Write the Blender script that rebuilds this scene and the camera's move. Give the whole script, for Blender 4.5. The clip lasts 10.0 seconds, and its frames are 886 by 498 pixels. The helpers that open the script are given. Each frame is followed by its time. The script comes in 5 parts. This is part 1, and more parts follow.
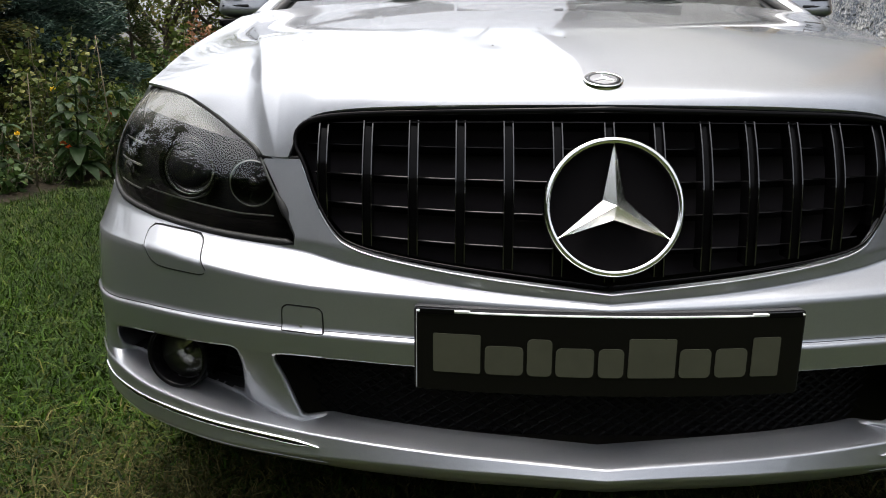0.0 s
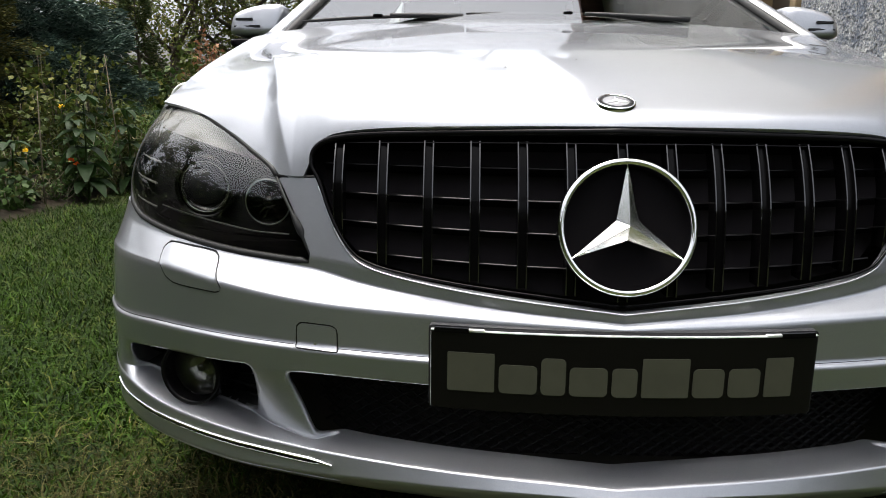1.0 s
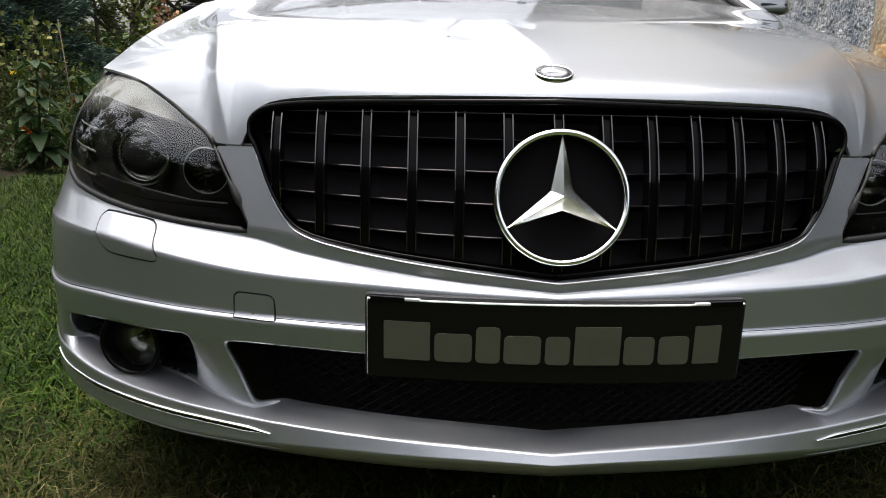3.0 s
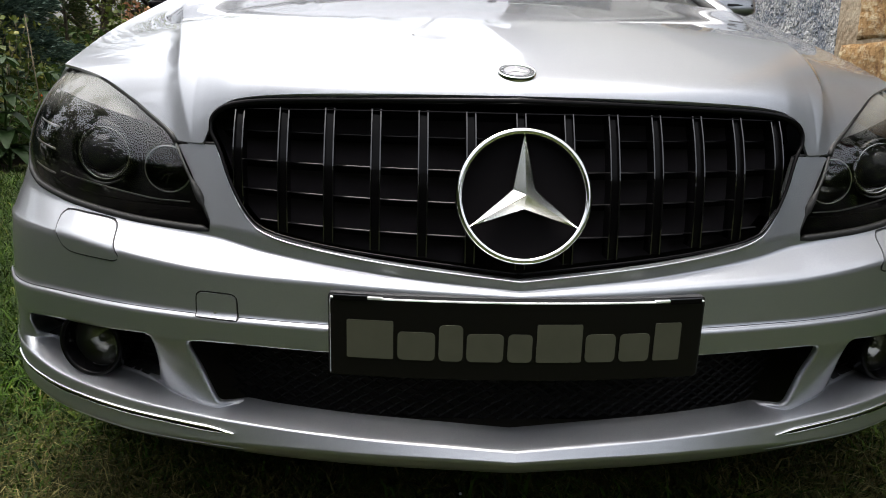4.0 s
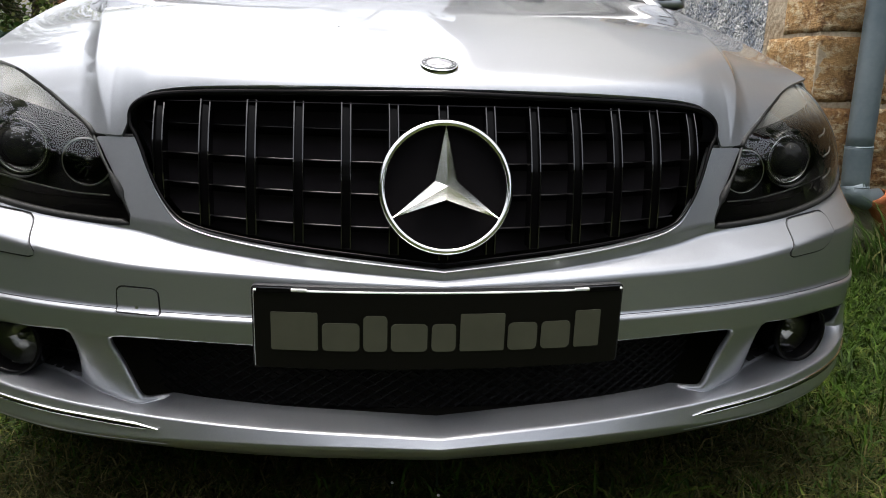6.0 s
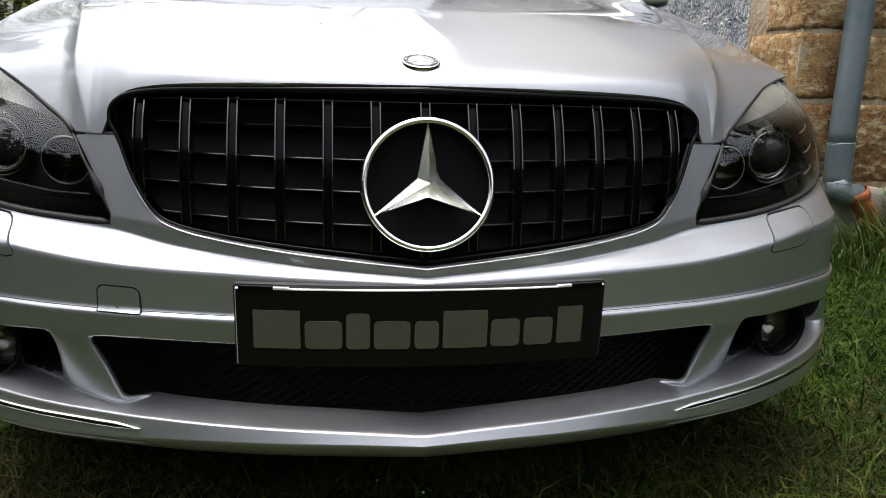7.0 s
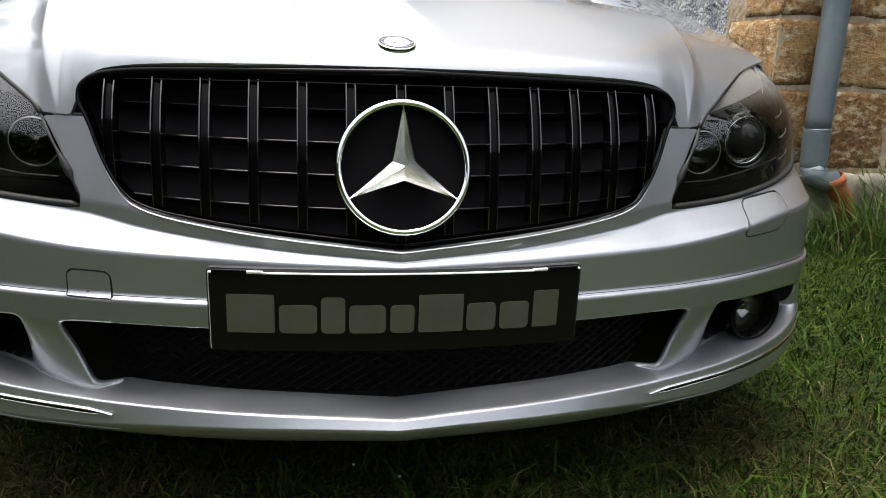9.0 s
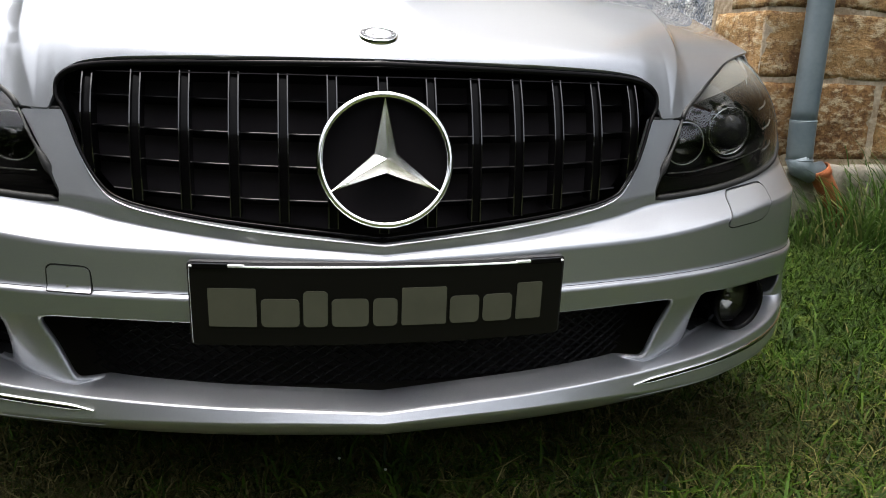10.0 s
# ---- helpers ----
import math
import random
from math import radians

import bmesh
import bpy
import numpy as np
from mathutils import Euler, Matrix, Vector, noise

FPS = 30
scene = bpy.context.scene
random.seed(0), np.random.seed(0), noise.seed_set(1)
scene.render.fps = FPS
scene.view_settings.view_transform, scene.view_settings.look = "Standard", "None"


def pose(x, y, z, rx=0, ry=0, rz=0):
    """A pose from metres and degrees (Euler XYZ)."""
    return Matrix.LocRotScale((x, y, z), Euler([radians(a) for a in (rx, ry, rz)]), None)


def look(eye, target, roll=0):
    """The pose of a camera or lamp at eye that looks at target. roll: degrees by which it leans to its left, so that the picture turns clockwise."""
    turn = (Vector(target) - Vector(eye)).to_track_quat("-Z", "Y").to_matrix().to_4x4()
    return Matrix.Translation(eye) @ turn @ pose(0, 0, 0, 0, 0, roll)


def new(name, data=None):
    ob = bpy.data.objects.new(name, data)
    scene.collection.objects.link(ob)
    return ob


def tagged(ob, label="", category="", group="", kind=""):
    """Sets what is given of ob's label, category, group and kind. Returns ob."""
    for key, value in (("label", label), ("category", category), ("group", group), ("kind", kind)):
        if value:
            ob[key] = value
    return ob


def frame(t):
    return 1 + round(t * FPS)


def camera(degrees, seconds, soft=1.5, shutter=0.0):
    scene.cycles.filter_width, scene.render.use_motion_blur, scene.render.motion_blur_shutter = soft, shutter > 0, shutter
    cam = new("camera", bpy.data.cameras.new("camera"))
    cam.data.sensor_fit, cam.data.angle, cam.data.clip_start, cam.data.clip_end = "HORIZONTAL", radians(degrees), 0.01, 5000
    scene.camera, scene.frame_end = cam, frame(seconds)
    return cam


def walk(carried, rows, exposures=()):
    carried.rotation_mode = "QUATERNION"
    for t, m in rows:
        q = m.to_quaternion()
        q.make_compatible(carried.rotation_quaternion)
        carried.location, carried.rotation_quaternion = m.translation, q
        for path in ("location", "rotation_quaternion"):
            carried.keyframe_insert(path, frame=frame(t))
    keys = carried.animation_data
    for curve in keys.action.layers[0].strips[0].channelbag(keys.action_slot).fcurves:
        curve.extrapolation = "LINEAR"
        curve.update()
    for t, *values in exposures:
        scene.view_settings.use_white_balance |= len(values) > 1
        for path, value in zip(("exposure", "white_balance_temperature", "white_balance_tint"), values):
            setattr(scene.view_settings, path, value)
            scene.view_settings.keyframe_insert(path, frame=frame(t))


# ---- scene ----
cam = camera(61.9, 10.0, soft=0.9)
# seconds, place in metres, turn in degrees
ROWS = [
    (0, -0.2038, -0.9323, 0.7765, 77.82, -0.23, 1.31),
    (0.5, -0.2186, -0.9333, 0.7760, 78.58, -0.73, 1.53),
    (1, -0.2201, -0.9416, 0.7795, 79.23, -0.50, 1.58),
    (1.5, -0.2043, -0.9423, 0.7785, 79.22, 0.03, 1.38),
    (2, -0.1921, -0.9463, 0.7761, 78.03, -0.65, 1.36),
    (2.5, -0.1851, -0.9474, 0.7759, 77.53, -1.06, 0.39),
    (3, -0.1751, -0.9456, 0.7757, 77.19, -1.14, -0.74),
    (4.5, -0.1453, -0.9533, 0.7793, 77.08, -1.59, -3.56),
    (5, -0.1332, -0.9630, 0.7809, 77.14, -1.68, -4.78),
    (5.5, -0.1262, -0.9612, 0.7792, 76.84, -1.71, -5.64),
    (7, -0.1132, -0.9628, 0.7797, 76.36, -1.62, -7.45),
    (7.5, -0.1140, -0.9666, 0.7797, 76.25, -1.67, -7.45),
    (8, -0.1132, -0.9665, 0.7784, 75.96, -1.99, -7.98),
    (8.5, -0.1086, -0.9647, 0.7782, 75.61, -2.05, -8.40),
    (9, -0.1047, -0.9591, 0.7760, 75.29, -2.02, -8.84),
    (9.5, -0.0977, -0.9567, 0.7744, 75.07, -1.91, -9.19),
    (10, -0.0935, -0.9581, 0.7741, 74.82, -1.87, -9.64),
]
walk(cam, [(t, pose(x, y, z, rx, ry, rz)) for t, x, y, z, rx, ry, rz in ROWS],
     exposures=((0, 1.65), (0.6, 1.71), (7, 1.73), (8.5, 1.87), (10, 2.05)))

# ---- world and light ----
world = bpy.data.worlds.new("overcast_sky")
scene.world = world
world.use_nodes = True
wn = world.node_tree
sky = wn.nodes.new("ShaderNodeTexSky")
sky.sky_type, sky.sun_disc = "NISHITA", False
sky.sun_elevation, sky.sun_rotation = radians(82), radians(-55)
sky.air_density, sky.dust_density, sky.ozone_density = 1.0, 8.0, 1.0
grey = wn.nodes.new("ShaderNodeHueSaturation")
grey.inputs["Saturation"].default_value = 0.38
bg = wn.nodes["Background"]
bg.inputs["Strength"].default_value = 0.13
wn.links.new(sky.outputs["Color"], grey.inputs["Color"])
wn.links.new(grey.outputs["Color"], bg.inputs["Color"])
sun_data = bpy.data.lights.new("sun", "SUN")
sun_data.energy, sun_data.angle, sun_data.color = 0.9, radians(30), (1.0, 0.97, 0.92)
sun = new("sun", sun_data)
sun.matrix_world = look((-1.04, .73, 9.0), (0, 0, 0))


# ---- materials ----
def material(name, color, rough=0.5, metal=0.0, spec=0.5, coat=0.0, var=0.0, scale=8.0, bump=0.0, bump_scale=60.0, alt=None, fine=0.0):
    """A surface with variation at two scales: broad blotches towards alt, fine grain, and a relief."""
    m = bpy.data.materials.new(name)
    m.use_nodes = True
    n, l = m.node_tree.nodes, m.node_tree.links
    b = n["Principled BSDF"]
    b.inputs["Base Color"].default_value = (*color, 1)
    b.inputs["Roughness"].default_value = rough
    b.inputs["Metallic"].default_value = metal
    b.inputs["Specular IOR Level"].default_value = spec
    b.inputs["Coat Weight"].default_value = coat
    b.inputs["Coat Roughness"].default_value = 0.03
    tc = n.new("ShaderNodeTexCoord")
    if var or alt:
        a = n.new("ShaderNodeTexNoise")
        a.inputs["Scale"].default_value, a.inputs["Detail"].default_value = scale, 6
        l.new(tc.outputs["Object"], a.inputs["Vector"])
        f = n.new("ShaderNodeTexNoise")
        f.inputs["Scale"].default_value, f.inputs["Detail"].default_value = scale * 9, 3
        l.new(tc.outputs["Object"], f.inputs["Vector"])
        r = n.new("ShaderNodeValToRGB")
        c2 = alt or tuple(v * (1 - var) for v in color)
        r.color_ramp.elements[0].position, r.color_ramp.elements[1].position = 0.35, 0.68
        r.color_ramp.elements[0].color, r.color_ramp.elements[1].color = (*color, 1), (*c2, 1)
        mix = n.new("ShaderNodeMath")
        mix.operation = "MULTIPLY_ADD"
        l.new(f.outputs["Fac"], mix.inputs[0])
        mix.inputs[1].default_value, mix.inputs[2].default_value = fine, -fine / 2
        add = n.new("ShaderNodeMath")
        l.new(mix.outputs[0], add.inputs[0])
        l.new(a.outputs["Fac"], add.inputs[1])
        l.new(add.outputs[0], r.inputs["Fac"])
        l.new(r.outputs["Color"], b.inputs["Base Color"])
    if bump:
        t = n.new("ShaderNodeTexNoise")
        t.inputs["Scale"].default_value, t.inputs["Detail"].default_value = bump_scale, 5
        l.new(tc.outputs["Object"], t.inputs["Vector"])
        k = n.new("ShaderNodeBump")
        k.inputs["Strength"].default_value, k.inputs["Distance"].default_value = bump, 0.01
        l.new(t.outputs["Fac"], k.inputs["Height"])
        l.new(k.outputs["Normal"], b.inputs["Normal"])
    return m


def leafy(name, c1, c2, c3, rough=0.55, through_light=0.25, turn=0.78):
    """Foliage: a colour of its own for every leaf, a little light passing through."""
    m = bpy.data.materials.new(name)
    m.use_nodes = True
    n, l = m.node_tree.nodes, m.node_tree.links
    b = n["Principled BSDF"]
    g = n.new("ShaderNodeNewGeometry")
    r = n.new("ShaderNodeValToRGB")
    r.color_ramp.elements[0].color, r.color_ramp.elements[1].color = (*c1, 1), (*c3, 1)
    e = r.color_ramp.elements.new(turn)
    e.color = (*c2, 1)
    l.new(g.outputs["Random Per Island"], r.inputs["Fac"])
    tc = n.new("ShaderNodeTexCoord")
    a = n.new("ShaderNodeTexNoise")
    a.inputs["Scale"].default_value = 2.2
    l.new(tc.outputs["Object"], a.inputs["Vector"])
    hs = n.new("ShaderNodeHueSaturation")
    mul = n.new("ShaderNodeMath")
    mul.operation = "MULTIPLY_ADD"
    mul.inputs[1].default_value, mul.inputs[2].default_value = 1.2, 0.4
    l.new(a.outputs["Fac"], mul.inputs[0])
    l.new(mul.outputs[0], hs.inputs["Value"])
    l.new(r.outputs["Color"], hs.inputs["Color"])
    l.new(hs.outputs["Color"], b.inputs["Base Color"])
    b.inputs["Roughness"].default_value = rough
    b.inputs["Specular IOR Level"].default_value = 0.12
    tr = n.new("ShaderNodeBsdfTranslucent")
    l.new(hs.outputs["Color"], tr.inputs["Color"])
    ms = n.new("ShaderNodeMixShader")
    ms.inputs[0].default_value = through_light
    out = n["Material Output"]
    l.new(b.outputs[0], ms.inputs[1])
    l.new(tr.outputs[0], ms.inputs[2])
    l.new(ms.outputs[0], out.inputs["Surface"])
    return m


def glass(name, tint=(1, 1, 1), rough=0.0, ior=1.45):
    m = bpy.data.materials.new(name)
    m.use_nodes = True
    n, l = m.node_tree.nodes, m.node_tree.links
    n.remove(n["Principled BSDF"])
    t = n.new("ShaderNodeBsdfTransparent")
    t.inputs["Color"].default_value = (*tint, 1)
    g = n.new("ShaderNodeBsdfGlossy")
    g.inputs["Roughness"].default_value = rough
    fr = n.new("ShaderNodeFresnel")
    fr.inputs["IOR"].default_value = ior
    ms = n.new("ShaderNodeMixShader")
    l.new(fr.outputs[0], ms.inputs[0])
    l.new(t.outputs[0], ms.inputs[1])
    l.new(g.outputs[0], ms.inputs[2])
    l.new(ms.outputs[0], n["Material Output"].inputs["Surface"])
    return m


def car_paint():
    m = material("silver_paint", (0.35, 0.36, 0.37), 0.40, 0.88, 0.5, 1.0)
    n, l = m.node_tree.nodes, m.node_tree.links
    b = n["Principled BSDF"]
    tc = n.new("ShaderNodeTexCoord")
    fl = n.new("ShaderNodeTexVoronoi")
    fl.inputs["Scale"].default_value = 1400
    l.new(tc.outputs["Object"], fl.inputs["Vector"])
    r = n.new("ShaderNodeValToRGB")
    r.color_ramp.elements[0].color, r.color_ramp.elements[1].color = (0.293, 0.303, 0.323, 1), (0.42, 0.433, 0.458, 1)
    l.new(fl.outputs["Color"], r.inputs["Fac"])
    l.new(r.outputs["Color"], b.inputs["Base Color"])
    d = n.new("ShaderNodeTexNoise")
    d.inputs["Scale"].default_value, d.inputs["Detail"].default_value = 3.5, 8
    l.new(tc.outputs["Object"], d.inputs["Vector"])
    rr = n.new("ShaderNodeMapRange")
    rr.inputs["From Min"].default_value, rr.inputs["From Max"].default_value = 0.3, 0.75
    rr.inputs["To Min"].default_value, rr.inputs["To Max"].default_value = 0.012, 0.04
    b.inputs["Coat IOR"].default_value = 1.47
    l.new(d.outputs["Fac"], rr.inputs["Value"])
    l.new(rr.outputs["Result"], b.inputs["Coat Roughness"])
    return m


PAINT = car_paint()
CHROME = material("chrome", (0.88, 0.88, 0.86), 0.09, 1.0)
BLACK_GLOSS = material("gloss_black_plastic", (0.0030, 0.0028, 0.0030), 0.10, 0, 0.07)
SLAT = material("satin_black_slat", (0.0028, 0.0026, 0.0028), 0.2, 0, 0.11)
BAR_EDGE = material("polished_black_edge", (0.0030, 0.0028, 0.0030), 0.07, 0, 0.95)
BLACK_MATT = material("matt_black_plastic", (0.020, 0.020, 0.021), 0.55, 0, 0.3, bump=0.15, bump_scale=400)
RUBBER = material("rubber", (0.012, 0.012, 0.012), 0.6, 0, 0.3)
SMOKED = material("smoked_lamp_housing", (0.008, 0.008, 0.008), 0.22, 0, 0.4)
DULL_CHROME = material("lamp_reflector_chrome", (0.42, 0.42, 0.40), 0.28, 1.0)
LENS = material("projector_lens_glass", (0.012, 0.012, 0.013), 0.02, 0.0, 0.25)
COVER = glass("clear_lamp_cover", (0.93, 0.93, 0.91), 0.0, 1.55)


def sky_hazed_cover():
    """Aged polycarbonate, its top whitened by a diffuse film for the sky's reflection."""
    m = glass("sky_hazed_lamp_cover", (0.93, 0.93, 0.90), 0.0, 1.6)
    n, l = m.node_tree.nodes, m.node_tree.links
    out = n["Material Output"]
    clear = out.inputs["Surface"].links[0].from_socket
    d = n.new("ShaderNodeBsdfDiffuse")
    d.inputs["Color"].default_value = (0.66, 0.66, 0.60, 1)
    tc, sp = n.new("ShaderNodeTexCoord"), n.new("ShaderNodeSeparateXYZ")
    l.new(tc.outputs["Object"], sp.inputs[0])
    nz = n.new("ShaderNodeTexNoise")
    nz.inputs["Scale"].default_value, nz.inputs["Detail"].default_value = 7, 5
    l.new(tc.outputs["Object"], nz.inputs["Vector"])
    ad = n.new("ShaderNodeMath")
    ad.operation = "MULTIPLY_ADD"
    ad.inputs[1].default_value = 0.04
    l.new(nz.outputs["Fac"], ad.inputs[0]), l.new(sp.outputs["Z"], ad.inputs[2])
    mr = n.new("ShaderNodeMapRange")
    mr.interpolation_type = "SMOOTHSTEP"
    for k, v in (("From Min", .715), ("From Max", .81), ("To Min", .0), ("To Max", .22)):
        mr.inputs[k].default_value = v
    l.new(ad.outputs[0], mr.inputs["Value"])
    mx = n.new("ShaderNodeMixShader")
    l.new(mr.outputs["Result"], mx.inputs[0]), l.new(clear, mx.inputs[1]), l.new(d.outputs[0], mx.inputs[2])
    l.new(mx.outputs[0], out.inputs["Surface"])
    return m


SKY_HAZED_COVER = sky_hazed_cover()
PLATE_BLACK = material("plate_black", (0.0045, 0.004, 0.0035), 0.4, 0, 0.14)
PLATE_GREY = material("plate_olive_grey", (0.070, 0.071, 0.048), 0.5, 0, 0.25, var=0.12, scale=30)
PLATE_RIM = material("plate_aluminium_rim", (0.8, 0.8, 0.8), 0.3, 0.3)
SCREEN = glass("windscreen_glass", (0.74, 0.82, 0.77), 0.0, 2.8)
TYRE = material("tyre_rubber", (0.02, 0.02, 0.02), 0.8, 0, 0.2)
ALLOY = material("wheel_alloy", (0.5, 0.5, 0.5), 0.3, 0.9)
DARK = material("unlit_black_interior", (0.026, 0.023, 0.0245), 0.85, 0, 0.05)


# ---- tools for shaping ----
def mesh_of(name, verts, faces, mat, parent=None, label="", smooth=True):
    me = bpy.data.meshes.new(name)
    me.from_pydata([tuple(map(float, v)) for v in verts], [], [tuple(map(int, f)) for f in faces])
    me.materials.append(mat)
    if smooth:
        me.shade_smooth()
    ob = new(name, me)
    if parent:
        ob.parent = parent
    if label:
        ob["label"] = label
    return ob


def part(name, bm, mat, parent=None, label="", smooth=False):
    me = bpy.data.meshes.new(name)
    bm.normal_update()
    bm.to_mesh(me)
    bm.free()
    me.materials.append(mat)
    if smooth:
        me.shade_smooth()
    ob = new(name, me)
    if parent:
        ob.parent = parent
    if label:
        ob["label"] = label
    return ob


def empty(name, label, category, group="", kind="", at=(0, 0, 0)):
    ob = new(name)
    ob.empty_display_size = 0.1
    ob.location = at
    return tagged(ob, label, category, group, kind)


def curve1(xs, ys):
    """A smooth function through the points (xs, ys)."""
    xs, ys = np.array(xs, float), np.array(ys, float)
    d = np.diff(ys) / np.diff(xs)
    m = np.r_[d[0], np.where(d[:-1] * d[1:] > 0, 2 * d[:-1] * d[1:] / (d[:-1] + d[1:] + 1e-12), 0), d[-1]]

    def f(q):
        q = np.clip(np.asarray(q, float), xs[0], xs[-1])
        i = np.clip(np.searchsorted(xs, q) - 1, 0, len(xs) - 2)
        h = xs[i + 1] - xs[i]
        s = (q - xs[i]) / h
        return (2 * s**3 - 3 * s**2 + 1) * ys[i] + (s**3 - 2 * s**2 + s) * h * m[i] + (3 * s**2 - 2 * s**3) * ys[i + 1] + (s**3 - s**2) * h * m[i + 1]
    return f


def eased(xs, ys, width):
    """The same curve with its bends spread over that width, so that a glossy surface made with it shows no kinks."""
    f = curve1(xs, ys)
    q = np.arange(xs[0] - .3, xs[-1] + .3, .002)
    y = f(q)
    lo, hi = q < xs[0], q > xs[-1]
    y[lo] += (q[lo] - xs[0]) * (ys[1] - ys[0]) / (xs[1] - xs[0])
    y[hi] += (q[hi] - xs[-1]) * (ys[-1] - ys[-2]) / (xs[-1] - xs[-2])
    k = np.exp(-.5 * (np.arange(-.28, .2801, .002) / width) ** 2)
    y = np.convolve(np.pad(y, 140, mode="reflect", reflect_type="odd"), k / k.sum(), "valid")
    return lambda v: np.interp(v, q, y)


def rounded(pts, times=2, cut=0.25):
    """A closed outline with its corners cut round (points given twice stay sharper)."""
    p = np.array(pts, float)
    for _ in range(times):
        q = np.roll(p, -1, 0)
        p = np.stack([p * (1 - cut) + q * cut, p * cut + q * (1 - cut)], 1).reshape(-1, 2)
    return p


def dense(p, step):
    out = []
    for a, b in zip(p, np.roll(p, -1, 0)):
        n = max(1, int(np.hypot(*(b - a)) / step))
        out += [a + (b - a) * k / n for k in range(n)]
    return np.array(out)


def grown(p, d):
    """The outline p moved outwards by d."""
    p = np.asarray(p, float)
    e = np.roll(p, -1, 0) - np.roll(p, 1, 0)
    area = np.sum(p[:, 0] * np.roll(p[:, 1], -1) - p[:, 1] * np.roll(p[:, 0], -1))
    nrm = np.stack([e[:, 1], -e[:, 0]], 1) / (np.linalg.norm(e, axis=1)[:, None] + 1e-12)
    return p + nrm * d * (1 if area > 0 else -1)


def inside(px, py, poly):
    px, py = np.asarray(px), np.asarray(py)
    r = np.zeros(px.shape, bool)
    x0, y0 = poly[-1]
    for x1, y1 in poly:
        if y0 != y1:
            r ^= ((y1 > py) != (y0 > py)) & (px < (x0 - x1) * (py - y1) / (y0 - y1) + x1)
        x0, y0 = x1, y1
    return r


def nearest(pts, poly):
    """The points of the closed outline poly nearest to pts, and how far."""
    a, b = np.asarray(poly), np.roll(poly, -1, 0)
    ab = b - a
    best, dist = np.array(pts), np.full(len(pts), 1e9)
    for i in range(len(a)):
        t = np.clip(((pts - a[i]) @ ab[i]) / (ab[i] @ ab[i] + 1e-18), 0, 1)
        q = a[i] + t[:, None] * ab[i]
        d = np.hypot(*(pts - q).T)
        k = d < dist
        best[k], dist[k] = q[k], d[k]
    return best, dist


def skin(name, gu, gz, place, mat, parent, outer=None, holes=(), rim=0.0, rim_way=(0, 1, 0), label="", soft=()):
    """A sheet over the grid (gu, gz), cut to the outline outer and pierced by holes; place(u, z) gives its points.
    Its edges return by rim along rim_way, sharply but for the shapes numbered in soft."""
    r, c = gu.shape
    idx = np.arange(r * c).reshape(r, c)
    quad = np.stack([idx[:-1, :-1], idx[:-1, 1:], idx[1:, 1:], idx[1:, :-1]], -1).reshape(-1, 4)
    uv = np.stack([gu.ravel(), gz.ravel()], 1)
    mid = uv[quad].mean(1)
    keep = np.ones(len(quad), bool)
    owner = np.full(len(quad), -1)
    shapes = ([outer] if outer is not None else []) + list(holes)
    if outer is not None:
        k = ~inside(mid[:, 0], mid[:, 1], outer)
        keep[k], owner[k] = False, 0
    for n, h in enumerate(holes):
        k = inside(mid[:, 0], mid[:, 1], h)
        keep[k], owner[k] = False, n + (outer is not None)
    shape_of = np.full(len(uv), -1)
    for n, s in enumerate(shapes):
        gone = np.zeros(len(uv), bool)
        gone[quad[owner == n].ravel()] = True
        kept = np.zeros(len(uv), bool)
        kept[quad[keep].ravel()] = True
        v = np.where(gone & kept)[0]
        if len(v):
            uv[v] = nearest(uv[v], s)[0]
            shape_of[v] = n
    quad = quad[keep]
    used = np.unique(quad)
    remap = np.full(len(uv), -1)
    remap[used] = np.arange(len(used))
    quad, uv, shape_of = remap[quad], uv[used], shape_of[used]
    verts = place(uv[:, 0], uv[:, 1])
    faces = [tuple(q) for q in quad]
    if rim:
        seen = {}
        for q in quad:
            for a, b in zip(q, np.roll(q, -1)):
                seen[(a, b)] = seen.get((a, b), 0) + 1
        border = [(a, b) for a, b in seen if (b, a) not in seen]
        rim_verts = list(dict.fromkeys(v for e in border for v in e))
        n0 = len(verts)
        front = {v: (v if shape_of[v] in soft else n0 + 2 * k) for k, v in enumerate(rim_verts)}
        ring = {v: n0 + 2 * k + 1 for k, v in enumerate(rim_verts)}
        extra = []
        for v in rim_verts:
            extra += [verts[v], verts[v] + np.array(rim_way) * rim]
        verts = np.vstack([verts, extra])
        faces += [(front[b], front[a], ring[a], ring[b]) for a, b in border]
    return mesh_of(name, verts, faces, mat, parent, label)


def box(bm, x0, x1, y0, y1, z0, z1, m=None):
    r = bmesh.ops.create_cube(bm, size=1.0)
    for v in r["verts"]:
        v.co = Vector(((x0 + x1) / 2 + v.co.x * (x1 - x0), (y0 + y1) / 2 + v.co.y * (y1 - y0), (z0 + z1) / 2 + v.co.z * (z1 - z0)))
        if m:
            v.co = m @ v.co
    return r["verts"]


def bevel_all(bm, w, seg=2):
    bmesh.ops.bevel(bm, geom=bm.edges[:], offset=w, segments=seg, affect="EDGES", clamp_overlap=True)


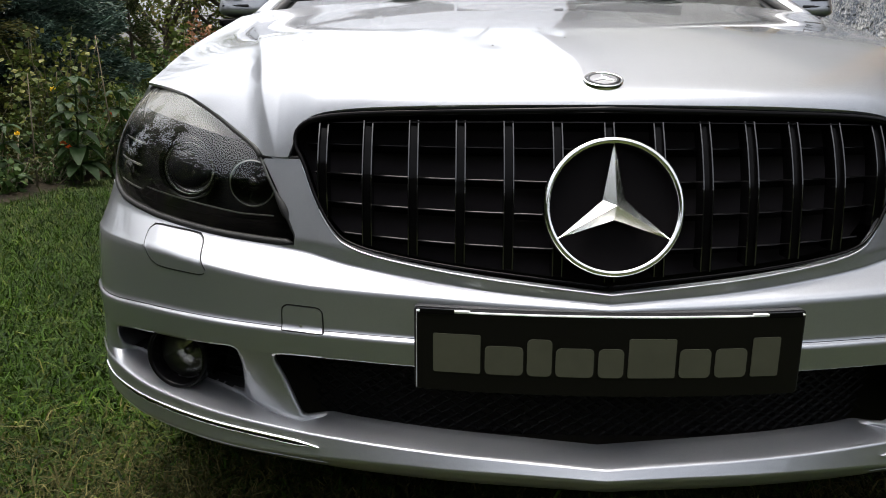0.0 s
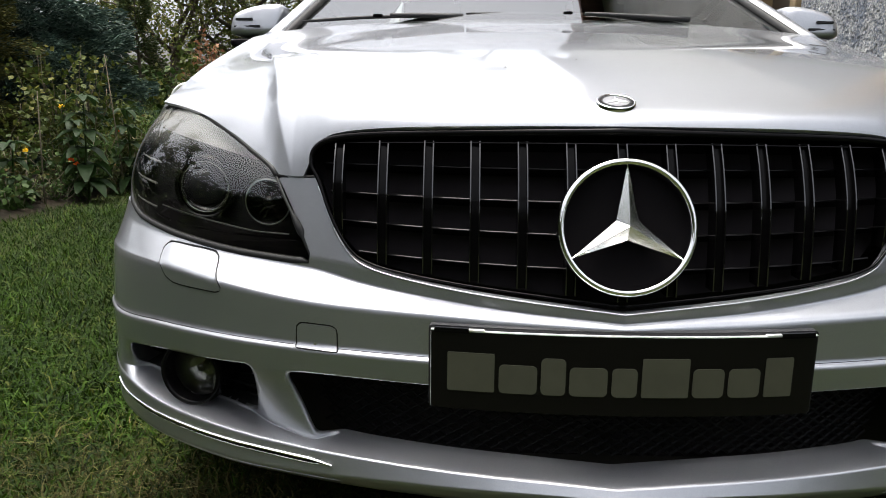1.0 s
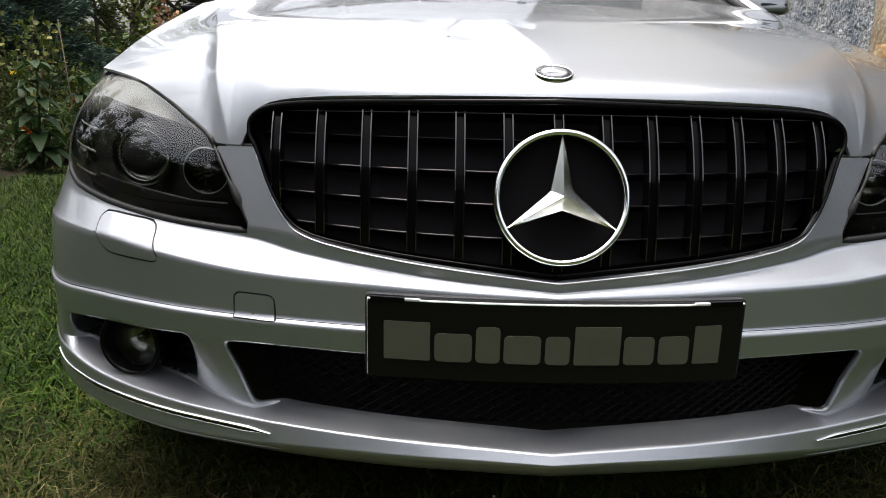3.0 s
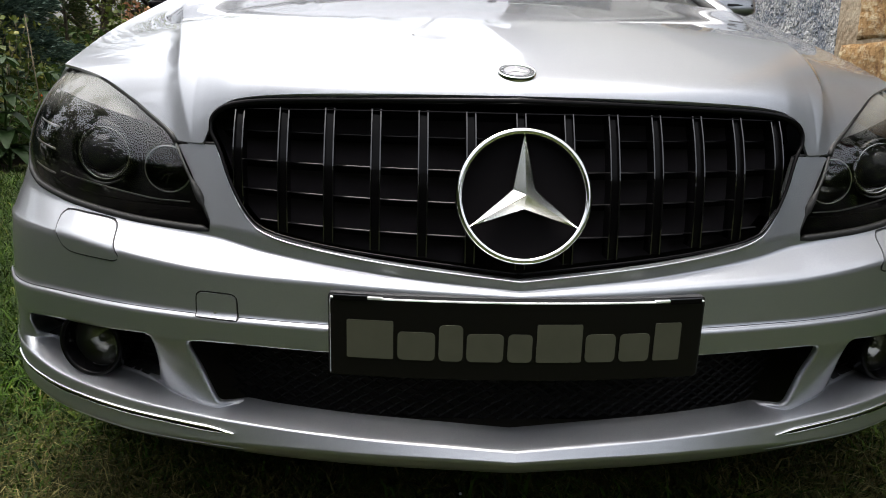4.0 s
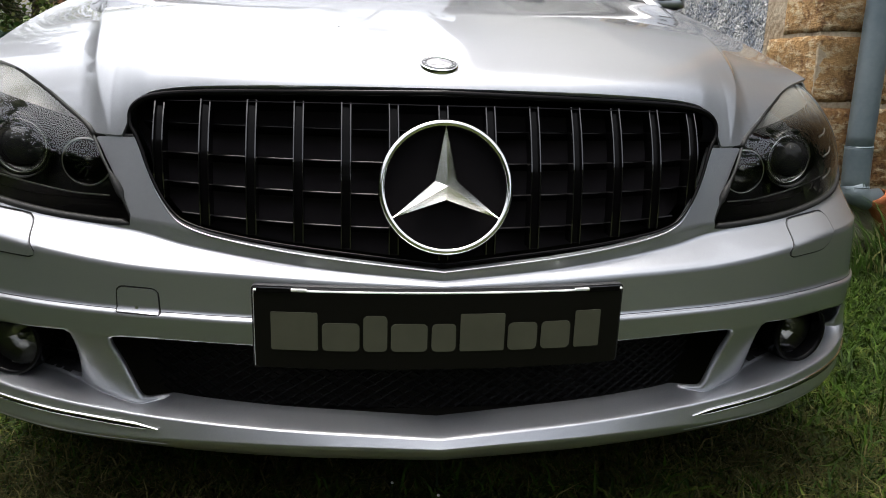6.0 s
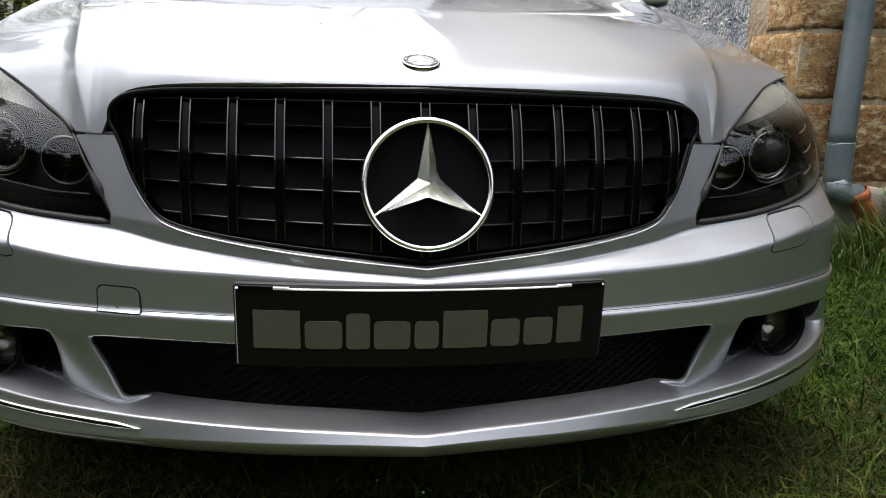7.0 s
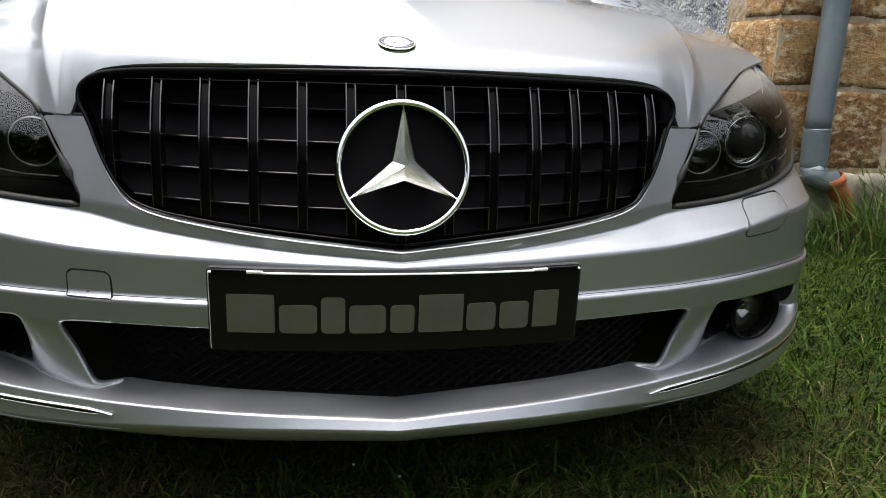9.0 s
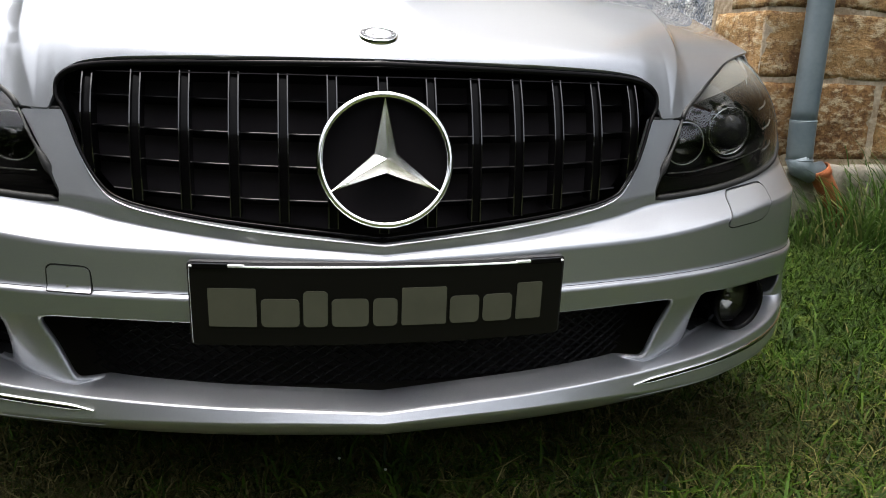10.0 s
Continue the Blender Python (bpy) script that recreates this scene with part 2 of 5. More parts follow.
def tube(points, radius, sides=8, closed=False, flat=1.0):
    """Verts and faces of a round bar along the points; radius may change along it."""
    p = np.array(points, float)
    n = len(p)
    rad = np.broadcast_to(np.asarray(radius, float), (n,))
    tan = (np.roll(p, -1, 0) - np.roll(p, 1, 0)) if closed else np.gradient(p, axis=0)
    tan /= np.linalg.norm(tan, axis=1)[:, None] + 1e-12
    ref = np.array((0.0, 0.0, 1.0)) if abs(tan[:, 2]).mean() < 0.8 else np.array((0.0, 1.0, 0.0))
    s = np.cross(tan, ref)
    s /= np.linalg.norm(s, axis=1)[:, None] + 1e-12
    w = np.cross(s, tan)
    a = np.linspace(0, 2 * np.pi, sides, endpoint=False)
    v = p[:, None] + rad[:, None, None] * (np.cos(a)[None, :, None] * s[:, None] + flat * np.sin(a)[None, :, None] * w[:, None])
    f = []
    for i in range(n if closed else n - 1):
        j = (i + 1) % n
        for k in range(sides):
            f.append((i * sides + k, i * sides + (k + 1) % sides, j * sides + (k + 1) % sides, j * sides + k))
    if not closed:
        f += [tuple(range(sides))[::-1], tuple((n - 1) * sides + k for k in range(sides))]
    return v.reshape(-1, 3), f


def lathe(profile, m, sides=48):
    """Verts and faces of a turned shape: profile is (radius, height) rows about the axis z of m."""
    v, f = [], []
    for r, h in profile:
        for k in range(sides):
            a = 2 * math.pi * k / sides
            v.append(m @ Vector((r * math.cos(a), r * math.sin(a), h)))
    for i in range(len(profile) - 1):
        for k in range(sides):
            j = (k + 1) % sides
            f.append((i * sides + k, i * sides + j, (i + 1) * sides + j, (i + 1) * sides + k))
    return v, f


# ---- the car ----
# plan of the front: half width against distance back
PX = np.array([0, .1, .2, .3, .4, .458, .577, .69, .78, .84, .877, .892, .895])
PY = np.array([.010, .020, .031, .048, .072, .09, .136, .203, .282, .360, .44, .55, .8])
chord = np.r_[0, np.cumsum(np.hypot(np.diff(PX), np.diff(PY)))]
su = np.linspace(0, chord[-1], 500)
sx, sy = curve1(chord, PX)(su), curve1(chord, PY)(su)
arc = np.r_[0, np.cumsum(np.hypot(np.diff(sx), np.diff(sy)))]
UMAX = arc[-1]
plan_x = lambda u: np.sign(u) * np.interp(np.abs(u), arc, sx)
plan_y = lambda u: np.interp(np.abs(u), arc, sy)
u_of_x = lambda x: np.interp(np.abs(x), sx, arc)

# lines of the bumper from below upwards: (half arc, height), (half arc, set back)
US = [0, .14, .27, .37, .45, .6, .74, .9, 1.2]
# nodes for the shelf over the lip and the foot of the fin beside the intake
SHELF = [0, .14, .30, .40, .425, .45, .50, .536, .574, .62, .74, .83, .875, .92, 1.2]
LINES = [
    (US, [.210, .212, .214, .215, .215, .215, .217, .225, .23], [.04] * 9),
    (US, [.2305, .2306, .2307, .2304, .2294, .2276, .2285, .236, .24], [-.005, -.005, -.004, -.003, -.001, 0, .003, .004, .004]),
    (US, [.2535, .2550, .2545, .2515, .2455, .2394, .2394, .246, .25], [-.0185, -.0185, -.0180, -.0170, -.0150, -.0122, -.0095, -.008, -.008]),
    (US, [.2650, .2700, .2750, .2788, .2815, .2868, .2925, .306, .315], [-.010] * 9),
    (US, [.2668, .2718, .2764, .2800, .2826, .2880, .2940, .308, .317], [-.006] * 9),
    (SHELF, [.2747, .2795, .286, .2885, .2868, .2848, .2880, .2900, .2930, .2960, .3050, .314, .318, .322, .33], [.045, .045, .045, .045, .032, .017, .026, .038, .058, .065, .065, .055, .012, -.005, -.005]),
    (SHELF, [.2817, .2865, .293, .2955, .2938, .2925, .2970, .2990, .3010, .3030, .3120, .321, .325, .329, .337], [.050, .050, .050, .050, .030, .0135, .0205, .032, .056, .066, .066, .055, .012, -.004, -.004]),
    (SHELF, [.34, .342, .344, .344, .344, .344, .344, .344, .345, .345, .345, .343, .342, .342, .342], [.03, .03, .03, .030, .020, .0115, .013, .018, .030, .042, .040, .030, .008, -.002, -.002]),
    (US, [.394, .396, .397, .397, .394, .392, .388, .372, .372], [.000] * 9),
    (US, [.428, .430, .431, .431, .430, .429, .426, .416, .416], [-.004] * 9),
    (US, [.4322, .4342, .4352, .4352, .4342, .4332, .4302, .4202, .4202], [-.0022] * 9),
    (US, [.4335, .4355, .4365, .4365, .4355, .4345, .4315, .4215, .4215], [.005] * 9),
    (US, [.490, .493, .498, .500, .503, .516, .529, .531, .531], [.004] * 9),
    (US, [.494, .499, .504, .506, .509, .522, .534, .537, .537], [.008, .009, .010, .010, .011, .011, .012, .012, .012]),
    (US, [.496, .505, .5165, .528, .541, .551, .562, .575, .595], [.011, .016, .030, .043, .056, .056, .056, .05, .04]),
    (US, [.51, .523, .536, .551, .556, .562, .575, .59, .61], [.008, .012, .025, .039, .054, .062, .066, .06, .05]),
    (US, [.70] * 9, [.09, .09, .09, .09, .092, .1, .11, .12, .12]),
]
line_z = [curve1(a, z) for a, z, o in LINES]
line_o = [curve1(a, o) for a, z, o in LINES]


def bumper_back(u, z):
    """How far the bumper's skin lies behind the plan's line at height z."""
    u, z = np.abs(np.asarray(u, float)), np.asarray(z, float)
    zs, os_ = np.array([f(u) for f in line_z]), np.array([f(u) for f in line_o])
    r = os_[0].copy()
    for i in range(len(zs) - 1):
        t = np.clip((z - zs[i]) / (zs[i + 1] - zs[i] + 1e-9), 0, 1)
        r = np.where(z >= zs[i], os_[i] + (os_[i + 1] - os_[i]) * t, r)
    return r


def flare(u, z):
    """How far the bumper's corners stand out sideways beyond the plan's line."""
    k = np.clip((np.abs(u) - .60) / .34, 0, 1)
    return np.sign(u) * .018 * k * k * (3 - 2 * k) * np.interp(z, [.2, .33, .42, .5, .57, .62], [.75, .8, 1.0, .75, .2, 0])


def on_bumper(u, z, proud=0.0):
    return np.stack([plan_x(u) + flare(u, z), plan_y(u) + bumper_back(u, z) - proud, z], -1)


def on_lamp(u, z, proud=0.0):
    a = np.abs(u)
    d = z - .55
    return np.stack([plan_x(u), plan_y(a) + .06 + .10 * d + 6.0 * np.clip(d - .07, 0, 1) ** 2 - proud, z], -1)


def on_grille(x, z, back=0.0):
    u = u_of_x(x)
    return np.stack([np.asarray(x, float) + 0 * z, plan_y(u) + .026 + (z - .51) * .30 + back, z + 0 * x], -1)


both = lambda p: np.vstack([np.array(p), (np.array(p) * (-1, 1))[::-1]])
mirror = lambda p: (np.asarray(p) * (-1, 1))[::-1]

# outlines on the front, half arc against height
GRILLE = rounded(both([(0, .511), (.143, .5235), (.266, .5365), (.365, .5525), (.398, .577), (.426, .621), (.4465, .673), (.4625, .692), (.458, .722), (.42, .741), (.3, .748), (0, .7535)]), 2)
LAMP = rounded([(.452, .550), (.483, .612), (.522, .677), (.546, .693), (.628, .732), (.725, .7625), (.81, .777), (.88, .781), (.922, .745), (.945, .69), (.955, .64), (.935, .606), (.88, .586), (.82, .578), (.727, .567), (.595, .555), (.49, .550)], 1, 0.2)
INTAKE = rounded(both([(0, .2735), (.14, .2786), (.3, .2853), (.39, .2884), (.425, .2893), (.445, .2935), (.456, .3160), (.471, .348), (.4895, .386), (.480, .3955), (.39, .398), (.27, .398), (0, .395)]), 2, 0.2)
FOG = rounded([(.551, .326), (.559, .3015), (.578, .2950), (.62, .2985), (.66, .3020), (.76, .311), (.840, .3185), (.860, .328), (.868, .350), (.856, .3705), (.79, .380), (.70, .388), (.60, .3935), (.553, .3965), (.548, .372), (.548, .35)], 1, 0.2)
TOW = rounded([(-.469, .4343), (-.469, .4343), (-.468, .4695), (-.405, .469), (-.404, .4347), (-.404, .4347)], 2, 0.12)
WASHER = rounded([(.602, .500), (.620, .526), (.624, .545), (.636, .552), (.742, .5575), (.753, .550), (.750, .536), (.731, .511), (.708, .502)], 1, 0.15)
ARCH = np.array([(u_of_x(.88) + .13 + .36 * math.cos(a) + .20, .31 + .36 * math.sin(a)) for a in np.linspace(0, 2 * math.pi, 40, endpoint=False)])

uu = np.r_[np.arange(-UMAX, 0, .0055), np.arange(0, UMAX, .0055)]
vv = []
for i, n in enumerate([2, 3, 10, 2, 12, 5, 12, 10, 12, 2, 2, 9, 3, 8, 6, 22]):
    vv += [i + k / n for k in range(n)]
vv = np.array(vv + [len(LINES) - 1])
gz = np.array([line_z[int(min(v, 15.999))](np.abs(uu)) * (1 - (v - int(min(v, 15.999)))) + line_z[int(min(v, 15.999)) + 1](np.abs(uu)) * (v - int(min(v, 15.999))) for v in vv])
gu = np.broadcast_to(uu, gz.shape).copy()

car = empty("car", "silver metallic saloon car parked on the lawn", "car")
HOOD_CUT = rounded(both([(0, .74), (.44, .74), (.447, .6745), (.512, .6725), (.535, .655), (.90, .655), (.90, .6), (1.5, .615), (1.5, .9), (0, .9)]), 0)
skin("bumper", gu, gz, on_bumper, PAINT, car, holes=[GRILLE, grown(LAMP, .003), mirror(grown(LAMP, .003)), INTAKE, FOG, mirror(FOG), grown(TOW, .0026), grown(WASHER, .0026), mirror(grown(WASHER, .0026)), HOOD_CUT, ARCH, mirror(ARCH)],
     rim=.014, soft=(3, 4, 5), label="silver painted front bumper with intakes")


def patch(name, poly, place, mat, parent, step=.006, rim=0.0, label=""):
    a, b = poly.min(0) - step, poly.max(0) + step
    g = np.meshgrid(np.arange(a[0], b[0] + step, step), np.arange(a[1], b[1] + step, step))
    return skin(name, g[0], g[1], place, mat, parent, outer=poly, rim=rim, label=label)


patch("tow_cover", TOW, lambda u, z: on_bumper(u, z, .0010), PAINT, car, .005, .006)
patch("washer_cover", WASHER, lambda u, z: on_bumper(u, z, .0010), PAINT, car, .005, .006)
patch("washer_cover", mirror(WASHER), lambda u, z: on_bumper(u, z, .0010), PAINT, car, .005, .006)
# dark tubes laid in the covers' gaps stand in for the shade there
for poly in (TOW, WASHER, mirror(WASHER)):
    line = dense(grown(poly, .0013), .004)
    v, f = tube(on_bumper(line[:, 0], line[:, 1], -.0020), .0015, 5, True)
    mesh_of("gap_shade", v, f, RUBBER, car)
# dark tube standing in for the shadow gap over the bumper's crease
us = np.linspace(-.93, .93, 160)
v, f = tube(on_bumper(us, line_z[11](np.abs(us)) + .0005, -.0006), .0010, 5)
mesh_of("crease_shade", v, f, RUBBER, car)
# dark sheets that stand in for the shade behind the openings
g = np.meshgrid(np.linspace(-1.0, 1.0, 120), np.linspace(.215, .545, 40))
skin("opening_backing", g[0], g[1], lambda u, z: np.stack([plan_x(u) * .97, plan_y(u) + .16, z], -1), DARK, car)
patch("grille_back", grown(GRILLE, .004), lambda u, z: on_grille(plan_x(u), z, .062), DARK, car, .012)

# grille: frame, upright bars, thin slats
grille = empty("grille", "", "")
grille.parent = car
grille["label"] = "gloss black grille with upright bars and thin slats"
ring = dense(grown(GRILLE, -.0042), .01)
ring_r = np.interp(ring[:, 1], [.56, .70, .735], [.0022, .0032, .0056])
gx = plan_x(ring[:, 0])
v, f = tube(on_grille(gx, ring[:, 1], 0.002), ring_r, 8, True)
mesh_of("frame", v, f, BLACK_GLOSS, grille)
top_of = curve1([0, .2, .35, .42, .45], [.7335, .7345, .7325, .729, .70])
bar_bow = curve1([0, .3, .6, .8, 1], [.016, .0025, -.006, -.003, .006])
low_of = curve1([0, .14, .26, .36, .40, .425, .45], [.518, .531, .544, .56, .585, .63, .69])
for x in (-.404, -.3365, -.2695, -.2025, -.1355, -.068, .0025, .072, .138, .203, .2675, .333, .400):
    z0, z1 = float(low_of(abs(x))), float(top_of(abs(x)))
    bm = bmesh.new()
    n = 40
    # a channel: two edges round a slot, the face bowed so that it leans back more towards the top
    prof = [(-.0072, .03), (-.0072, -.0012), (-.0055, -.0012), (-.0048, .006), (.0048, .006), (.0055, -.0012), (.0072, -.0012), (.0072, .03)]
    bend = lambda i: float(bar_bow(i / n))
    rows = [[bm.verts.new(on_grille(np.array(x), np.array(z0 + (z1 - z0) * i / n), bend(i))[()] + np.array((dx, dy, 0))) for dx, dy in prof] for i in range(n + 1)]
    for a, b in zip(rows, rows[1:]):
        for i in range(len(prof) - 1):
            bm.faces.new((a[i], a[i + 1], b[i + 1], b[i]))
    bm.faces.new(rows[-1])
    bm.faces.new(rows[0][::-1])
    c = Vector(on_grille(np.array(x), np.array(z1), bend(n))[()])
    box(bm, c.x - .0070, c.x + .0070, c.y - .0014, c.y + .02, c.z - .0035, c.z + .0008)
    for fc in bm.faces:
        c = fc.calc_center_median()
        fc.material_index = 1 if .0056 < abs(c.x - x) < .0071 and len(fc.verts) == 4 else 0
    part("bar", bm, BLACK_GLOSS, grille).data.materials.append(BAR_EDGE)
for z, rise, half in ((.7335, -.004, .430), (.696, .001, .434), (.650, .005, .420), (.605, .009, .405), (.559, .013, .372)):
    bm = bmesh.new()
    xs = np.linspace(-half, half, 60)
    c = [[bm.verts.new(on_grille(np.array(x), np.array(z + rise * (x / .385) ** 2), b)[()] + np.array((0, 0, dz))) for b, dz in (((.004, -.0012), (.0045, -.0003), (.0055, .0006), (.03, -.012), (.03, -.015)) if z > .72 else ((.022, -.0012), (.0225, -.0003), (.0235, .0006), (.055, -.012), (.055, -.015)))] for x in xs]
    for a, b in zip(c, c[1:]):
        for i in range(5):
            bm.faces.new((a[i], b[i], b[(i + 1) % 5], a[(i + 1) % 5]))
    part("slat", bm, SLAT, grille)
# rolled edge of the painted surround
line = dense(grown(GRILLE, .0015), .006)
line = line[np.argsort(np.arctan2(line[:, 0], -(line[:, 1] - .66)))]
line = line[line[:, 1] < .668]
v, f = tube(on_bumper(line[:, 0], line[:, 1], -.0004), .0015, 8)
mesh_of("surround_lip", v, f, PAINT, car)

BACKING = material("dull_black_backing", (0.006, 0.0055, 0.006), 0.9, 0, 0.0)
# emblem: ring and three-armed star
lean = Matrix.Translation((0.003, .052, .6235)) @ Matrix.Rotation(radians(90 - 14), 4, "X")
emblem = empty("emblem", "", "")
emblem.parent = grille
a = np.linspace(0, 2 * np.pi, 96, endpoint=False)
v, f = lathe([(.0835, -.012), (.0838, .0), (.0850, .0042), (.0872, .0068), (.0900, .0074), (.0930, .0056), (.0946, .0015), (.0946, -.012)], lean, 96)
mesh_of("ring", v, f, CHROME, emblem, "chrome ring")
bm = bmesh.new()
apex = bm.verts.new(lean @ Vector((0, 0, .020)))
tips = [bm.verts.new(lean @ Vector((.0865 * math.cos(t), .0865 * math.sin(t), .003))) for t in (math.pi / 2, math.pi * 7 / 6, math.pi * 11 / 6)]
ins = [bm.verts.new(lean @ Vector((.0175 * math.cos(t), .0175 * math.sin(t), .003))) for t in (math.pi * 5 / 6, math.pi * 3 / 2, math.pi / 6)]
back = [bm.verts.new(lean @ Vector((.03 * math.cos(t), .03 * math.sin(t), -.006))) for t in (math.pi / 2, math.pi * 7 / 6, math.pi * 11 / 6)]
for i in range(3):
    bm.faces.new((apex, tips[i], ins[i]))
    bm.faces.new((apex, ins[i - 1], tips[i]))
    bm.faces.new((ins[i], tips[i], back[i]))
    bm.faces.new((tips[i], ins[i - 1], back[i]))
    bm.faces.new((ins[i], back[i], back[(i + 1) % 3]))
part("star", bm, material("satin_chrome", (0.88, 0.88, 0.86), 0.2, 1.0), emblem, "chrome three-armed star")
v, f = lathe([(0, -.010), (.086, -.010)], lean, 48)
mesh_of("emblem_back", v, f, BACKING, emblem, smooth=False)

# ---- bonnet ----
edge_x = [0, .2, .3, .38, .42, .45, .47, .51, .534, .608, .69, .74, .806]
front_y = curve1(edge_x, [.110, .122, .138, .155, .164, .171, .178, .199, .220, .300, .399, .455, .527])
front_z = curve1(edge_x, [.7500, .7465, .741, .726, .704, .682, .676, .678, .695, .7365, .7665, .7775, .788])
# the edge beside the grille follows its round corner
grille_top = curve1([0, .2, .3, .36, .40, .42, .435, .447, .456, .47], [.7570, .7555, .7525, .749, .744, .739, .730, .714, .692, .66])
mid_z = eased([.1, .128, .155, .2, .25, .3, .4, .5, .8, 1.1, 1.36], [.7570, .7675, .7775, .7935, .8115, .8280, .8560, .8800, .938, .990, 1.038], .022)
crest_x = eased([.1, .53, .8, 1.0, 1.3, 1.5], [.80, .808, .842, .852, .842, .82], .08)
crest_z = eased([.1, .53, .8, 1.0, 1.3, 1.5], [.67, .790, .846, .894, .976, 1.032], .06)
crease_x = eased([.1, .183, .2, .235, .29, .34, .475, .54, .76, 1.09, 1.3, 1.5], [.42, .484, .496, .514, .527, .539, .572, .590, .638, .708, .755, .79], .03)

share = eased([.1, .45, 1.25, 1.5], [.30, .30, .66, .70], .09)
step = eased([.1, .3, .7, 1.3, 1.5], [.0105, .0100, .0055, .0015, .0010], .08)


def hood_z(x, y):
    """Height of the bonnet: a raised middle panel, a shoulder along the crease, a fall to the wing's crest, a curled nose."""
    x = np.abs(x)
    yf = front_y(x)
    nose = curve1([0, .34, .42, .47, .55, .81], [.008, .009, .015, .028, .05, .06])(x)

    def field(yy):
        t, tc = x / crest_x(yy), crease_x(yy) / crest_x(yy)
        a = share(yy)
        inner = a * (np.minimum(t, tc) / tc) ** 2.4
        outer = (1 - a) * (np.clip(t - tc, 0, 2) / (1 - tc)) ** .92
        k = np.clip((x - crease_x(yy)) / .027, 0, 1)
        drop = step(yy)
        return mid_z(yy) - (mid_z(yy) - crest_z(yy)) * (inner + outer) + drop * (1 - k) ** 2
    return field(y) - (field(yf) - front_z(x)) * np.exp(-(y - yf) / nose)


def edge_y(x):
    """Where the bonnet begins: at its lower edge, or where it meets the grille's opening."""
    x = np.abs(x)
    lo, hi = front_y(x), front_y(x) + .06
    for _ in range(24):
        m = (lo + hi) / 2
        low = hood_z(x, m) < grille_top(x)
        lo, hi = np.where(low, m, lo), np.where(low, hi, m)
    return np.where((x < .47) & (front_z(x) < grille_top(x)), hi, front_y(x))


hx = np.r_[np.linspace(-.806, -.47, 130), np.linspace(-.467, -.415, 30), np.linspace(-.41, .41, 90), np.linspace(.415, .467, 30), np.linspace(.47, .806, 130)]
hr = np.linspace(0, 1, 130) ** 2.0
back_y = lambda x: 1.40 - .10 * (np.abs(x) / .8) ** 2 + 0 * x
gx_, gr_ = np.meshgrid(hx, hr)


def hood_place(x, r):
    start = edge_y(x)
    y = start + (back_y(x) - start) * r
    xx = x * (1 + (crest_x(y) / .806 - 1) * (np.abs(x) / .806) ** 2)
    return np.stack([xx, y, hood_z(x, y)], -1)


skin("bonnet", gx_, gr_, hood_place, PAINT, car, rim=.006, rim_way=(0, .6, -.8), label="silver painted bonnet")

bm = bmesh.new()
p_ = on_bumper(np.array(-.437), np.array(.4400))[()]
box(bm, p_[0] - .0032, p_[0] + .0032, p_[1] - .0012, p_[1] + .003, p_[2] - .0032, p_[2] + .0032)
part("tow_cover_notch", bm, DULL_CHROME, car)

# badge on the bonnet's nose
def hood_frame(x, y, h=.026):
    """A frame that lies on the bonnet over a spot of half width h."""
    at = lambda a, c: Vector((a, c, float(hood_z(np.array(a), np.array(c)))))
    ty, tx = (at(x, y + h) - at(x, y - h)).normalized(), (at(x + h, y) - at(x - h, y)).normalized()
    n = tx.cross(ty).normalized()
    p = (at(x, y + h) + at(x, y - h)) / 2 + n * .003
    return Matrix.Translation(p) @ Matrix((tx, n.cross(tx), n)).transposed().to_4x4()


badge = empty("badge", "", "")
badge.parent = car
bf = hood_frame(0, .156)
v, f = lathe([(.0285, -.009), (.0285, .002), (.0272, .0032), (.0258, .0026)], bf)
mesh_of("badge_rim", v, f, CHROME, badge, "chrome rim")
v, f = lathe([(.0258, .0024), (.019, .0024)], bf)
mesh_of("badge_band", v, f, material("badge_grey_enamel", (0.012, 0.012, 0.014), 0.3, 0.0), badge, "dark grey enamel band")
v, f = lathe([(.019, .0028), (.0, .0036)], bf)
mesh_of("badge_disc", v, f, material("badge_satin_silver", (0.30, 0.30, 0.31), 0.35, 0.8), badge, "silver disc")
bm = bmesh.new()
for k in range(3):
    t = math.pi / 2 + k * 2 * math.pi / 3
    pts = [(0, 0, .0062), (.0175 * math.cos(t), .0175 * math.sin(t), .0042), (.004 * math.cos(t + 1.05), .004 * math.sin(t + 1.05), .0040), (.004 * math.cos(t - 1.05), .004 * math.sin(t - 1.05), .0040)]
    a, b, c, d = [bm.verts.new(bf @ Vector(p)) for p in pts]
    bm.faces.new((a, b, c)), bm.faces.new((a, d, b))
part("badge_star", bm, CHROME, badge)
bm = bmesh.new()
for k in range(22):
    t = 2 * math.pi * k / 22
    if k not in (0, 11):
        m = bf @ Matrix.Rotation(t, 4, "Z") @ Matrix.Translation((0, -.0224, .003))
        box(bm, -.0010, .0010, -.0013, .0013, -.0005, .0004, m)
part("badge_marks", bm, CHROME, badge)

# ---- headlamps ----
UPPER = rounded([(.535, .687), (.62, .703), (.72, .719), (.82, .732), (.905, .742), (.875, .775), (.80, .773), (.71, .755), (.625, .726), (.555, .695)], 1, 0.15)
LOWER = rounded([(.458, .554), (.474, .582), (.6, .583), (.70, .592), (.80, .610), (.925, .615), (.915, .605), (.86, .588), (.81, .582), (.73, .569), (.594, .559), (.49, .554)], 1, 0.15)
RIBBED = material("ribbed_lamp_reflector", (0.11, 0.11, 0.107), 0.35, 0.6)
n_, l_ = RIBBED.node_tree.nodes, RIBBED.node_tree.links
